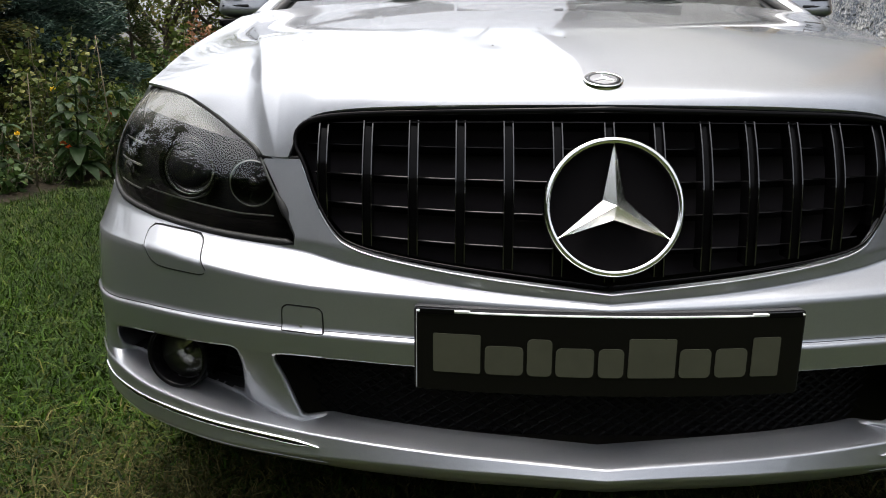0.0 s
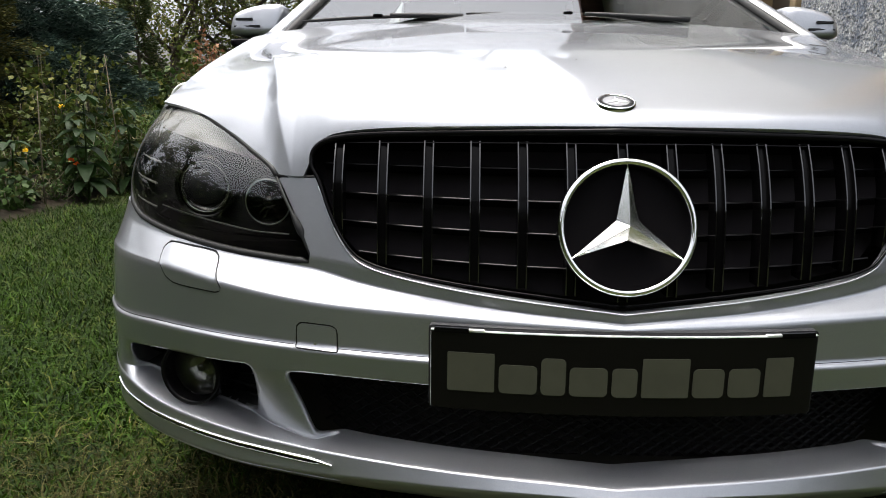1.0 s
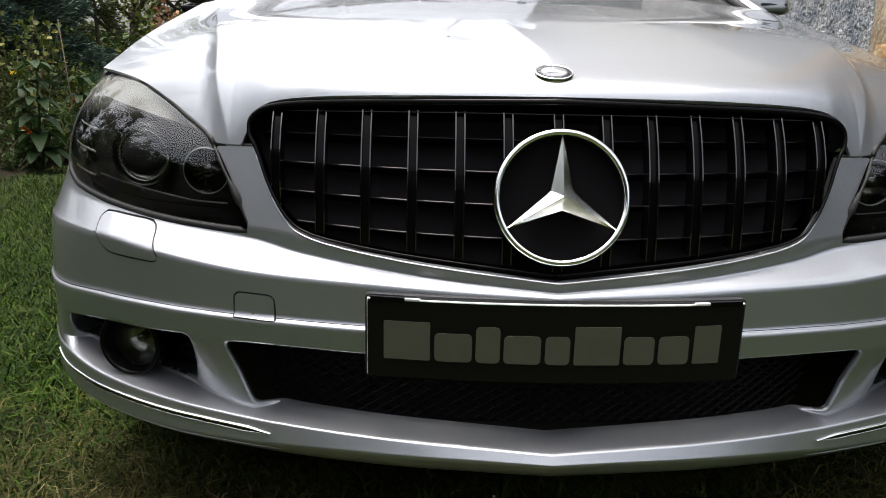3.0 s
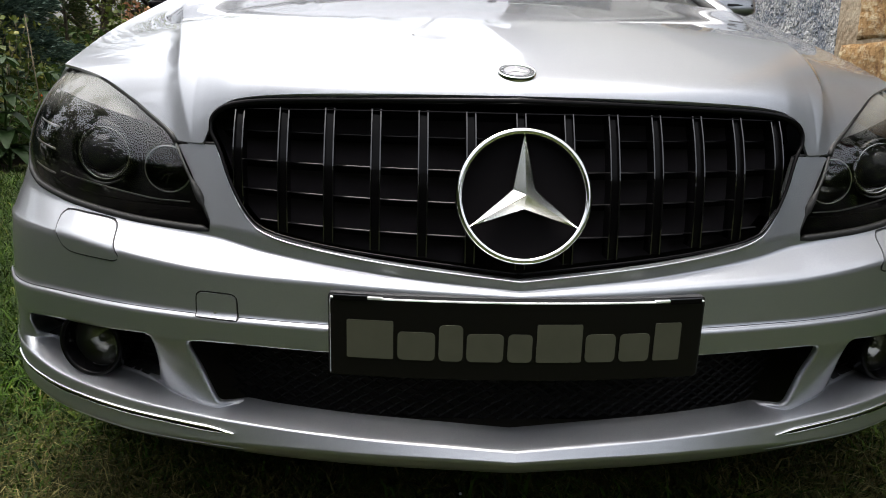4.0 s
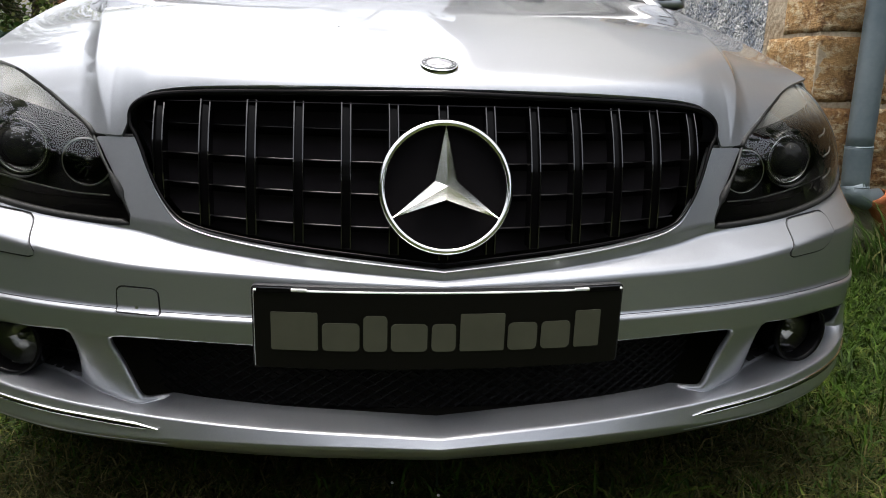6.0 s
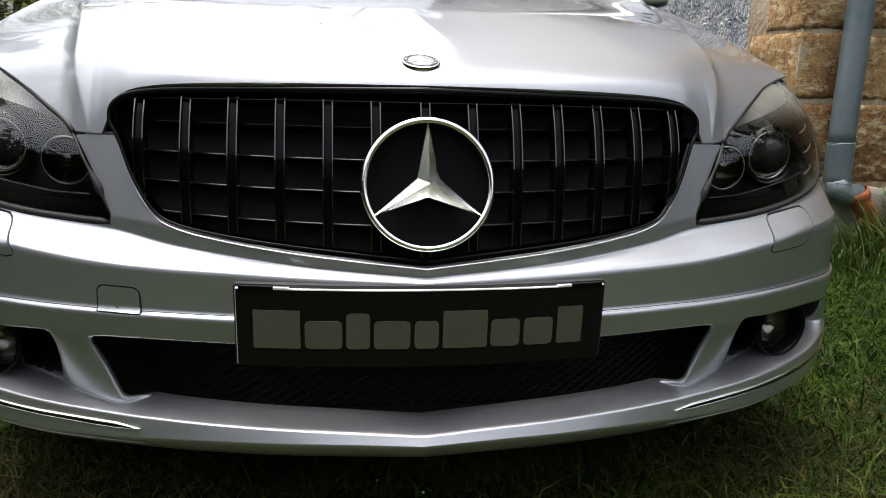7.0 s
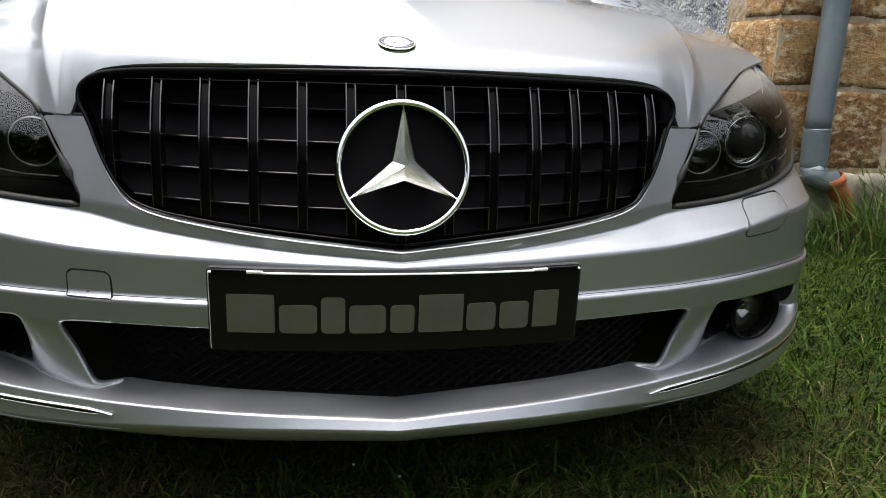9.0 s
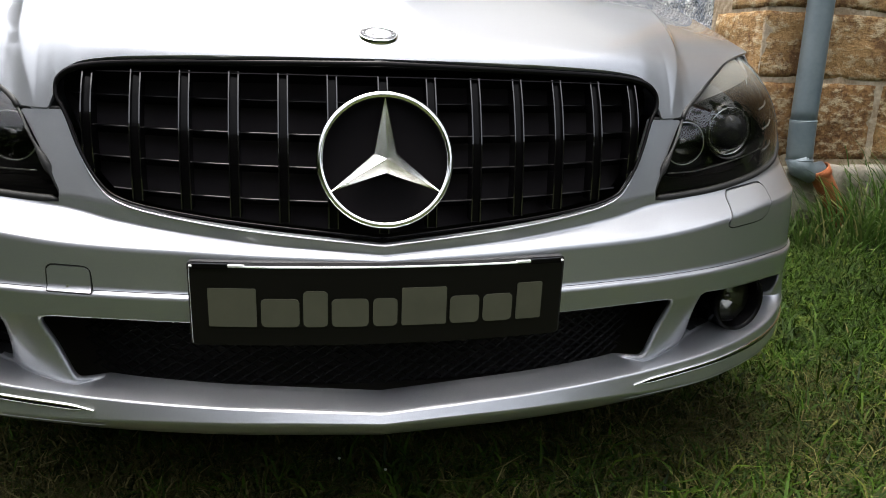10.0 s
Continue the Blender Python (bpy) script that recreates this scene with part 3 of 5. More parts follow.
wv, bp, tc_ = n_.new("ShaderNodeTexWave"), n_.new("ShaderNodeBump"), n_.new("ShaderNodeTexCoord")
wv.inputs["Scale"].default_value = 70
bp.inputs["Strength"].default_value, bp.inputs["Distance"].default_value = 0.6, 0.002
l_.new(tc_.outputs["Object"], wv.inputs["Vector"]), l_.new(wv.outputs["Fac"], bp.inputs["Height"]), l_.new(bp.outputs["Normal"], n_["Principled BSDF"].inputs["Normal"])


DARK_CHROME = material("smoked_chrome", (0.075, 0.075, 0.072), 0.16, 1.0)
LAMP_RING = material("lamp_ring_chrome", (0.85, 0.85, 0.83), 0.22, 1.0)


def facing(p, yaw):
    """A frame at p whose axis z points ahead of the car, turned outwards by yaw."""
    return Matrix.Translation(p) @ Matrix.Rotation(radians(yaw), 4, "Z") @ Matrix.Rotation(radians(90), 4, "X")


def headlamp(s):
    lamp = empty("headlamp", "", "")
    lamp.parent = car
    lamp["label"] = "clear headlamp with smoked housing and projector lens"
    side = (lambda p: p) if s > 0 else mirror
    poly = side(LAMP)
    patch("housing", poly, lambda u, z: on_lamp(u, z, -.085), SMOKED, lamp, .012)
    edge = dense(poly, .02)
    a, b = on_lamp(edge[:, 0], edge[:, 1], -.001), on_lamp(edge[:, 0], edge[:, 1], -.085)
    n = len(edge)
    mesh_of("housing_wall", np.vstack([a, b]), [(i, (i + 1) % n, n + (i + 1) % n, n + i) for i in range(n)], SMOKED, lamp)
    cover = patch("cover", poly, lambda u, z: on_lamp(u, z, .003), SKY_HAZED_COVER, lamp, .008, label="clear plastic lamp cover")
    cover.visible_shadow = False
    edge = dense(grown(poly, .0005), .008)
    thick = .0024 + .0036 * np.clip((.625 - edge[:, 1]) / .02, 0, 1) * (np.abs(edge[:, 0]) > .47)
    v, f = tube(on_lamp(edge[:, 0], edge[:, 1] + .4 * (thick - .0024), .0005), thick, 6, True)
    mesh_of("gasket", v, f, RUBBER, lamp)
    # shut line between the lamp and the bonnet
    top = edge[(edge[:, 1] > .66) & (np.abs(edge[:, 0]) < .90)]
    top = top[np.argsort(np.abs(top[:, 0]))]
    us = np.linspace(.520, .893, 40)
    zs = np.interp(us, np.abs(top[:, 0]), top[:, 1]) + .003
    v, f = tube(on_lamp(us * s, zs, .003), .0046, 6)
    mesh_of("shut_line", v, f, RUBBER, lamp)
    patch("upper_reflector", side(UPPER), lambda u, z: on_lamp(u, z, -.028), RIBBED, lamp, .008, .02, "ribbed silver reflector")
    patch("lower_panel", side(LOWER), lambda u, z: on_lamp(u, z, -.012 - 1.4 * np.clip(z - .57, 0, 1)), BLACK_GLOSS, lamp, .008, .02, "gloss black panel")
    # main projector
    c = on_lamp(np.array(s * .687), np.array(.645), -.05)[()]
    m = facing(c, s * 8) @ Matrix.Scale(.82, 4)
    bezel = mesh_of("bezel", *lathe([(.066, -.02), (.0665, .006), (.064, .010), (.060, .010), (.056, .004), (.052, -.006), (.049, -.010)], m), DARK_CHROME, lamp)
    mesh_of("bezel_ring", *lathe([(.0642, .0095), (.0630, .0118), (.0618, .0098)], m), DARK_CHROME, bezel)
    mesh_of("lens_ring", *lathe([(.0540, .001), (.0533, .0045), (.0515, .0040), (.0440, -.010)], m), LAMP_RING, bezel, "chrome ring")
    mesh_of("lens", *lathe([(.0448, .001), (.043, .009), (.037, .018), (.028, .025), (.016, .029), (.0, .0305)], m), LENS, bezel, "glass projector lens")
    # inner lamp
    c = on_lamp(np.array(s * .541), np.array(.631), -.045)[()]
    m = facing(c, s * 5) @ Matrix.Scale(.88, 4)
    bowl = mesh_of("inner_bowl", *lathe([(.043, .008), (.0425, .013), (.040, .014), (.038, .010), (.034, .0), (.026, -.012), (.014, -.020), (.0, -.021)], m), DARK_CHROME, lamp)
    mesh_of("bowl_ring", *lathe([(.0427, .0120), (.0412, .0152), (.0392, .0122)], m), DULL_CHROME, bowl)
    mesh_of("bulb_shield", *lathe([(.013, -.02), (.0125, .006), (.009, .010), (.0, .011)], m, 24), DARK_CHROME, bowl)
    for k in range(7):
        t = radians(200 + k * 23)
        bm = bmesh.new()
        box(bm, -.0012, .0012, -.034, -.016, -.010, -.004, m @ Matrix.Rotation(t - math.pi / 2 * 0, 4, "Z"))
        part("bowl_rib", bm, SMOKED, bowl)
    # side marker bars
    for z in (.680, .644, .603):
        us = np.linspace(.825, .945, 10) * s
        zz = z + .010 * (np.abs(us) - .825) / .12
        v, f = tube(on_lamp(us, zz, -.022), np.linspace(.0020, .0012, 10), 6)
        mesh_of("marker_bar", v, f, material("marker_white", (0.13, 0.13, 0.125), 0.4, 0.1) if "marker_white" not in bpy.data.materials else bpy.data.materials["marker_white"], lamp)
    us = np.linspace(.50, .80, 24) * s
    v, f = tube(on_lamp(us, .585 + .10 * np.clip(np.abs(us) - .56, 0, 1), -.022), .0012, 6)
    mesh_of("trim_line", v, f, DULL_CHROME, lamp)
    return lamp


headlamp(-1)
headlamp(1)

# seam between the bonnet's corner and the bumper post
for s in (-1, 1):
    us = np.linspace(.4475, .523, 12) * s
    v, f = tube(on_bumper(us, np.full(12, .6755), -.003), .0030, 6)
    mesh_of("seam", v, f, RUBBER, car)

# ---- fog lamps ----
FOG_BOWL = material("fog_reflector", (0.27, 0.27, 0.26), 0.26, 1.0)
def fog_lamp(s):
    fog = empty("fog_lamp", "", "")
    fog.parent = car
    fog["label"] = "round fog lamp in a black recess"
    side = (lambda p: p) if s > 0 else mirror
    patch("recess", side(grown(FOG, .006)), lambda u, z: np.stack([plan_x(u), plan_y(u) + .135, z], -1), BLACK_MATT, fog, .012)
    edge = dense(side(FOG), .02)
    a, b = on_bumper(edge[:, 0], edge[:, 1], -.004), np.stack([plan_x(edge[:, 0]), plan_y(edge[:, 0]) + .135, edge[:, 1]], -1)
    n = len(edge)
    mesh_of("recess_wall", np.vstack([a, b]), [(i, (i + 1) % n, n + (i + 1) % n, n + i) for i in range(n)], BLACK_MATT, fog)
    c = np.array((s * .657, .222, .3490))
    m = facing(c, s * 14)
    surround = mesh_of("surround", *lathe([(.056, -.04), (.056, .018), (.0535, .026), (.0495, .0265), (.0470, .021), (.0450, .002)], m), BLACK_GLOSS, fog)
    mesh_of("lens_bowl", *lathe([(.0448, .002), (.041, -.006), (.033, -.018), (.020, -.028), (.0, -.031)], m, 11), FOG_BOWL, surround, smooth=False)
    glass_ = mesh_of("lens", *lathe([(.0449, .004), (.034, .009), (.018, .013), (.0, .014)], m), COVER, surround)
    glass_.visible_shadow = False
    mesh_of("bulb_cap", *lathe([(.0085, -.028), (.008, -.008), (.005, -.004), (.0, -.003)], m, 24), DARK_CHROME, surround)
    for z in (.350, .333, .316):
        us = np.linspace(.55, .63, 8) * s
        v, f = tube(np.stack([plan_x(us), plan_y(us) + .07, np.full(8, z)], -1), .0035, 6, flat=.5)
        mesh_of("recess_fin", v, f, BLACK_GLOSS, fog)
    us = np.linspace(.412, .945, 44) * s
    zs = np.interp(np.abs(us), [.41, .44, .54, .66, .78, .88, .945], [.2635, .2650, .2672, .2680, .2695, .2745, .283])
    half = np.interp(np.abs(us), [.41, .45, .8, .945], [.0002, .0046, .0046, .0014])
    strip = empty("bumper_strip", "", "")
    strip.parent = car
    strip["label"] = "chrome strip along the bumper lip, its dark ground reflection as a black band"
    # the black middle band stands in for dark ground mirrored in the chrome
    for name, mat, prof in (("bead", CHROME, [(.10, -.001), (.14, .0022), (.32, .0036), (.60, .0040), (.85, .0026), (1.0, -.001)]),
                            ("ground_reflection", BLACK_GLOSS, [(-.72, -.0006), (-.66, .0008), (-.4, .0010), (-.1, .0010), (.12, .0008), (.16, -.0006)]),
                            ("lower_bead", CHROME, [(-1.0, -.001), (-.97, .0010), (-.90, .0018), (-.80, .0018), (-.73, .0010), (-.70, -.001)])):
        v = np.stack([on_bumper(us, zs + half * h, d) for h, d in prof], 1).reshape(-1, 3)
        f = [(i * 6 + k, i * 6 + k + 1, i * 6 + k + 7, i * 6 + k + 6) for i in range(43) for k in range(5)]
        mesh_of(name, v, f, mat, strip)
    us = np.linspace(.40, .95, 40) * s
    zs = np.interp(np.abs(us), [.40, .53, .66, .83, .95], [.2380, .2372, .2365, .2370, .2400])
    v, f = tube(on_bumper(us, zs, .0004), np.interp(np.abs(us), [.40, .50, .9, .95], [.0003, .0014, .0014, .0005]), 6)
    mesh_of("lip_ridge", v, f, PAINT, car)
    # painted flank at the outer end of the opening
    line = dense(side(grown(FOG, -.0015)), .008)
    line = line[(np.abs(line[:, 0]) > .842) & (line[:, 1] > .288)]
    line = line[np.argsort(line[:, 1])]
    q = np.linspace(0, 1, 6)
    v = np.stack([on_bumper(line[:, 0] - s * .010 * t, line[:, 1], -.002 - .050 * t) for t in q], 1).reshape(-1, 3)
    f = [(i * 6 + k, i * 6 + k + 1, i * 6 + k + 7, i * 6 + k + 6) for i in range(len(line) - 1) for k in range(5)]
    mesh_of("recess_flank", v, f, PAINT, fog)


fog_lamp(-1)
fog_lamp(1)

# ---- mesh in the lower intake ----
bm = bmesh.new()
zlo, zhi, pitch_ = .262, .402, .0230
place_mesh = lambda u, z: np.stack([plan_x(u), plan_y(u) + .100, z], -1)
for d in (-1, 1):
    for k in range(-34, 35):
        pts = []
        for q in np.linspace(0, 1, 8):
            u = k * pitch_ + d * (q - .5) * (zhi - zlo) * 1.5
            pts.append((u, zlo + (zhi - zlo) * q))
        pts = np.array(pts)
        pts = pts[np.abs(pts[:, 0]) < .44 + .04 * (pts[:, 1] - .27) / .11]
        if len(pts) < 2:
            continue
        v, f = tube(place_mesh(pts[:, 0], pts[:, 1]), .0027, 5)
        vs = [bm.verts.new(c) for c in v]
        for q in f:
            bm.faces.new([vs[i] for i in q])
o = part("intake_mesh", bm, material("black_mesh", (0.0045, 0.0045, 0.0048), 0.6, 0, 0.12), car, "black diamond mesh")
o["kind"] = "stuff"

# ---- plate ----
plate = empty("licence_plate", "black licence plate with olive-grey lettering shapes on a holder", "licence plate")
bow = lambda x: .006 + .022 * (x / .26) ** 2
tilt = lambda z: .004 * (.484 - z) / .11


def bent_slab(name, x0, x1, z0, z1, front, thick, mat, parent, r=.004, label="", n=24):
    """A slab with round corners that follows the plate's bow."""
    o = rounded([(x0, z0), (x1, z0), (x1, z1), (x0, z1)], 0)
    c = []
    for cx, cz, a in ((x1 - r, z1 - r, 0), (x0 + r, z1 - r, 90), (x0 + r, z0 + r, 180), (x1 - r, z0 + r, 270)):
        c += [(cx + r * math.cos(radians(a + k * 22.5)), cz + r * math.sin(radians(a + k * 22.5))) for k in range(5)]
    bm = bmesh.new()
    vs = [bm.verts.new((x, 0, z)) for x, z in c]
    fc = bm.faces.new(vs)
    for k in range(1, n):
        x = x0 + (x1 - x0) * k / n
        bmesh.ops.bisect_plane(bm, geom=bm.verts[:] + bm.edges[:] + bm.faces[:], plane_co=(x, 0, 0), plane_no=(1, 0, 0))
    ex = bmesh.ops.extrude_face_region(bm, geom=bm.faces[:])
    for v in ex["geom"]:
        if isinstance(v, bmesh.types.BMVert):
            v.co.y -= thick
    for v in bm.verts:
        v.co.y += bow(v.co.x) + tilt(v.co.z) + front + thick
    bmesh.ops.recalc_face_normals(bm, faces=bm.faces[:])
    return part(name, bm, mat, parent, label)


bent_slab("holder", -.264, .264, .369, .4895, .003, .012, BLACK_MATT, plate, .006, "matt black holder")
sheet = bent_slab("plate_sheet", -.2600, .2600, .3715, .4830, -.002, .005, PLATE_BLACK, plate, .006)
bent_slab("plate_edge", -.2608, .2608, .4834, .4848, -.003, .007, PLATE_RIM, plate, .0005, "bright upper edge")
bent_slab("plate_edge", -.2611, -.2604, .373, .482, -.003, .006, PLATE_RIM, plate, .0005, n=2)
for s in (-1, 1):
    bent_slab("clip", s * .2325 - .0235, s * .2325 + .0235, .4815, .4885, -.0045, .006, BLACK_GLOSS, plate, .001, n=4)
    bent_slab("clip", s * .206 - .018, s * .206 + .018, .4852, .4866, -.004, .007, PLATE_RIM, plate, .0005, n=3)
for x0, x1, h in ((575, 657, 1), (663, 729, 0), (734, 777, .8), (782, 847, 0), (853, 897, 0), (903, 966, 1), (963, 984, 1), (989, 1044, 0), (1050, 1106, 0), (1113, 1163, 1)):
    a, b = (x0 - 874) * .000797, (x1 - 874) * .000797
    bent_slab("plate_mark", a + .0006, b - .0006, .3985, .3985 + .041 + .0145 * h, -.0034, .0012, PLATE_GREY, plate, .007 if h < 1 else .0025, n=6)

# ---- front wings, cabin and the rest of the body ----
arch_y, arch_r = .80, .345
ys = np.linspace(.30, 1.52, 110)
zz = np.linspace(0, 1, 40)
gy, gt = np.meshgrid(ys, zz)


def wing(s):
    def place(y, t):
        top = crest_z(y) - .003
        z = .22 + (top - .22) * t
        lim = np.interp(y, sy, sx)
        x = np.minimum(lim, .895) - .004 - .0 * t
        bend = np.clip((t - .62) / .38, 0, 1)
        xc = np.minimum(crest_x(y), lim)
        return np.stack([s * (x * (1 - bend**2) + xc * bend**2), y, z], -1)
    hole = np.array([(arch_y + arch_r * math.cos(a), (.31 + arch_r * math.sin(a) - .22) / .65) for a in np.linspace(0, 2 * math.pi, 40, endpoint=False)])
    nose = np.array([(.2, -.1), (.56, -.1), (.56, .62), (.54, 1.1), (.2, 1.1)])
    skin("front_wing", gy, gt, place, PAINT, car, holes=[hole, nose], rim=.02, rim_way=(-s, 0, 0))


wing(-1)
wing(1)
# rear body: sides from the front doors to the tail
prof = [(.80, .20), (.86, .30), (.885, .45), (.893, .62), (.885, .80), (.865, .93), (.82, 1.0), (.0, 1.01)]
bm = bmesh.new()
rings = []
for y, sx_, dz in ((1.50, 1, 0), (2.2, 1.0, .01), (3.2, 1.0, .03), (3.9, .985, .04), (4.35, .94, .03), (4.52, .86, .0), (4.58, .78, -.04)):
    ring_ = [(x * sx_, z + (dz if z > .9 else 0)) for x, z in prof]
    ring_ = ring_ + [(-x, z) for x, z in ring_[-2::-1]]
    rings.append([bm.verts.new((x, y, z)) for x, z in ring_])
for a, b in zip(rings, rings[1:]):
    for i in range(len(a) - 1):
        bm.faces.new((a[i], a[i + 1], b[i + 1], b[i]))
    bm.faces.new((a[0], b[0], b[-1], a[-1]))
bm.faces.new(rings[-1])
part("body_shell", bm, PAINT, car, smooth=True)
# screen, pillars, roof
scr_y = lambda t: 1.40 + .82 * t
scr_z = lambda t: 1.022 + .385 * t
scr_w = lambda t: .745 - .155 * t
bulge = lambda x, w: -.10 * (1 - (x / w) ** 2)


def screen_point(a, t, d=0.0):
    w = scr_w(t)
    x = a * w
    return np.stack([x, scr_y(t) + bulge(x, w) + d, scr_z(t) + .012 * (1 - a**2) + 0 * x], -1)


ga, gt2 = np.meshgrid(np.linspace(-1, 1, 40), np.linspace(-.04, 1, 24))
o = skin("windscreen", ga, gt2, screen_point, SCREEN, car, label="tinted windscreen glass")
o.visible_shadow = False
tt = np.linspace(-.12, 1.0, 20)
for s in (-1, 1):
    p = screen_point(np.full(20, float(s)), tt)
    v, f = tube(p + np.array((s * .030, .03, -.004)), .030, 10)
    mesh_of("roof_pillar", v, f, PAINT, car)
    v, f = tube(p + np.array((s * -.008, -.004, .004)), .013, 8)
    mesh_of("screen_seal", v, f, RUBBER, car)
bm = bmesh.new()
rr = []
for y, w, z in ((2.16, .60, 1.405), (2.6, .62, 1.435), (3.1, .61, 1.43), (3.45, .57, 1.395)):
    rr.append([bm.verts.new((w * a, y, z + .03 * (1 - a * a) - (.03 if abs(a) == 1 else 0))) for a in (-1, -.85, -.5, 0, .5, .85, 1)])
for a, b in zip(rr, rr[1:]):
    for i in range(6):
        bm.faces.new((a[i], a[i + 1], b[i + 1], b[i]))
part("roof", bm, PAINT, car, smooth=True)
WINDOW_DARK = material("dark_side_glass", (0.012, 0.014, 0.014), 0.05, 0, 0.6)
for s in (-1, 1):
    bm = bmesh.new()
    a = [bm.verts.new(c) for c in ((s * .80, 1.55, 1.0), (s * .83, 3.6, 1.03), (s * .57, 3.45, 1.39), (s * .60, 2.16, 1.40))]
    bm.faces.new(a)
    part("side_window", bm, WINDOW_DARK, car)
bm = bmesh.new()
a = [bm.verts.new(c) for c in ((-.57, 3.45, 1.39), (.57, 3.45, 1.39), (.70, 4.05, 1.04), (-.70, 4.05, 1.04))]
bm.faces.new(a)
part("rear_window", bm, WINDOW_DARK, car)
# dashboard and seats behind the screen
bm = bmesh.new()
box(bm, -.70, .70, 1.52, 2.05, .90, 1.03)
bevel_all(bm, .03)
part("dashboard", bm, BLACK_MATT, car)
SEAT = material("dark_seat_cloth", (0.02, 0.02, 0.022), 0.9, var=0.3)
for s in (-1, 1):
    bm = bmesh.new()
    box(bm, s * .37 - .13, s * .37 + .13, 2.55, 2.65, 1.10, 1.28)
    box(bm, s * .37 - .25, s * .37 + .25, 2.50, 2.68, .6, 1.09)
    bevel_all(bm, .03)
    part("seat", bm, SEAT, car)
# cowl and wipers
xs = np.linspace(-.76, .76, 40)
cy = 1.40 - .10 * (xs / .8) ** 2
hz = hood_z(np.clip(xs, -.8, .8), cy)
v, f = tube(np.stack([xs, cy + .035, hz - .012], -1), .028, 8, flat=.5)
mesh_of("cowl", v, f, BLACK_MATT, car)


def wiper(name, x0, x1, z0, z1):
    w = empty(name, "", "")
    w.parent = car
    t = np.linspace(0, 1, 14)
    x = x0 + (x1 - x0) * t
    y = 1.372 - .10 * (x / .745) ** 2
    p = np.stack([x, y, z0 + (z1 - z0) * t + .008 * np.sin(np.pi * t)], -1)
    v, f = tube(p, np.interp(t, [0, .1, .9, 1], [.003, .0055, .005, .003]), 6)
    mesh_of("blade", v, f, RUBBER, w)
    v, f = tube(p[7:] + np.array((0, -.010, .003)) * np.linspace(1, .4, 7)[:, None], np.linspace(.006, .009, 7), 6)
    mesh_of("arm", v, f, BLACK_MATT, w)
    bm = bmesh.new()
    q = p[6]
    box(bm, q[0] - .014, q[0] + .014, q[1] - .012, q[1] + .008, q[2] - .002, q[2] + .008)
    bevel_all(bm, .002)
    part("joint", bm, BLACK_GLOSS, w)
    return w


wiper("wiper", -.217, .44, 1.0590, 1.0410)
wiper("wiper", -.694, -.225, 1.0250, 1.0490)

# door mirrors
def mirror_housing(s):
    mr = empty("door_mirror", "", "")
    mr.parent = car
    mr["label"] = "silver door mirror with two dark slots"
    def shell(name, outline, depth, mat, label=""):
        """A rounded front that swells to the outline and closes behind."""
        o = rounded(outline, 3, .22)
        mid = o.mean(0)
        bm = bmesh.new()
        rows = []
        for y, k in depth:
            q = mid + (o - mid) * k
            rows.append([bm.verts.new((s * a, 1.66 + y + .35 * (a - .92) ** 2 + .22 * (h - 1.06), h)) for a, h in q])
        n = len(o)
        for r0, r1 in zip(rows, rows[1:]):
            for i in range(n):
                bm.faces.new((r0[i], r0[(i + 1) % n], r1[(i + 1) % n], r1[i]))
        bm.faces.new(rows[0])
        bm.faces.new(rows[-1][::-1])
        bmesh.ops.recalc_face_normals(bm, faces=bm.faces[:])
        return part(name, bm, mat, mr, label, True)
    swell = [(-.062, .55), (-.060, .72), (-.054, .85), (-.042, .95), (-.025, .99), (0, 1), (.05, 1), (.055, .97)]
    shell("mirror_shell", [(1.012, 1.010), (1.010, 1.055), (.998, 1.088), (.94, 1.112), (.86, 1.124), (.83, 1.118), (.822, 1.09), (.835, 1.025), (.855, 1.010)], swell, PAINT)
    shell("mirror_base", [(1.012, 1.008), (1.010, .985), (.995, .973), (.95, .970), (.87, .985), (.85, 1.008)], [(y + .003, k) for y, k in swell], BLACK_GLOSS, "black lower shell")
    for dz, x0_, x1_ in ((1.066, .926, .984), (1.043, .900, .990)):
        bm = bmesh.new()
        box(bm, -(x1_ - x0_) / 2, (x1_ - x0_) / 2, -.008, .02, -.0042, .0042, Matrix.Translation((s * (x0_ + x1_) / 2, 1.602, dz)) @ Matrix.Rotation(radians(6 * s), 4, "Z"))
        bevel_all(bm, .002)
        part("slot", bm, BLACK_MATT, mr)
    bm = bmesh.new()
    x0_, x1_ = sorted((s * .79, s * .87))
    box(bm, x0_, x1_, 1.64, 1.73, 1.0, 1.035)
    bevel_all(bm, .012)
    part("mirror_foot", bm, PAINT, mr)


mirror_housing(-1)
mirror_housing(1)

# wheels and underside
def wheel(x, y):
    w = empty("wheel", "", "")
    w.parent = car
    m = Matrix.Translation((x, y, .315)) @ Matrix.Rotation(radians(90 if x > 0 else -90), 4, "Y")
    mesh_of("tyre", *lathe([(.20, -.10), (.29, -.105), (.315, -.08), (.315, .08), (.29, .105), (.21, .10)], m), TYRE, w)
    mesh_of("rim", *lathe([(.21, .09), (.20, .075), (.17, .06), (.06, .075), (.0, .08)], m), ALLOY, w)


for x in (-.76, .76):
    wheel(x, .80)
    wheel(x, 3.56)
bm = bmesh.new()
box(bm, -.42, .42, .17, .42, .215, .235)
box(bm, -.72, .72, .42, 4.4, .19, .23)
box(bm, -.55, .55, .32, 1.3, .23, .60)
part("underside", bm, DARK, car)

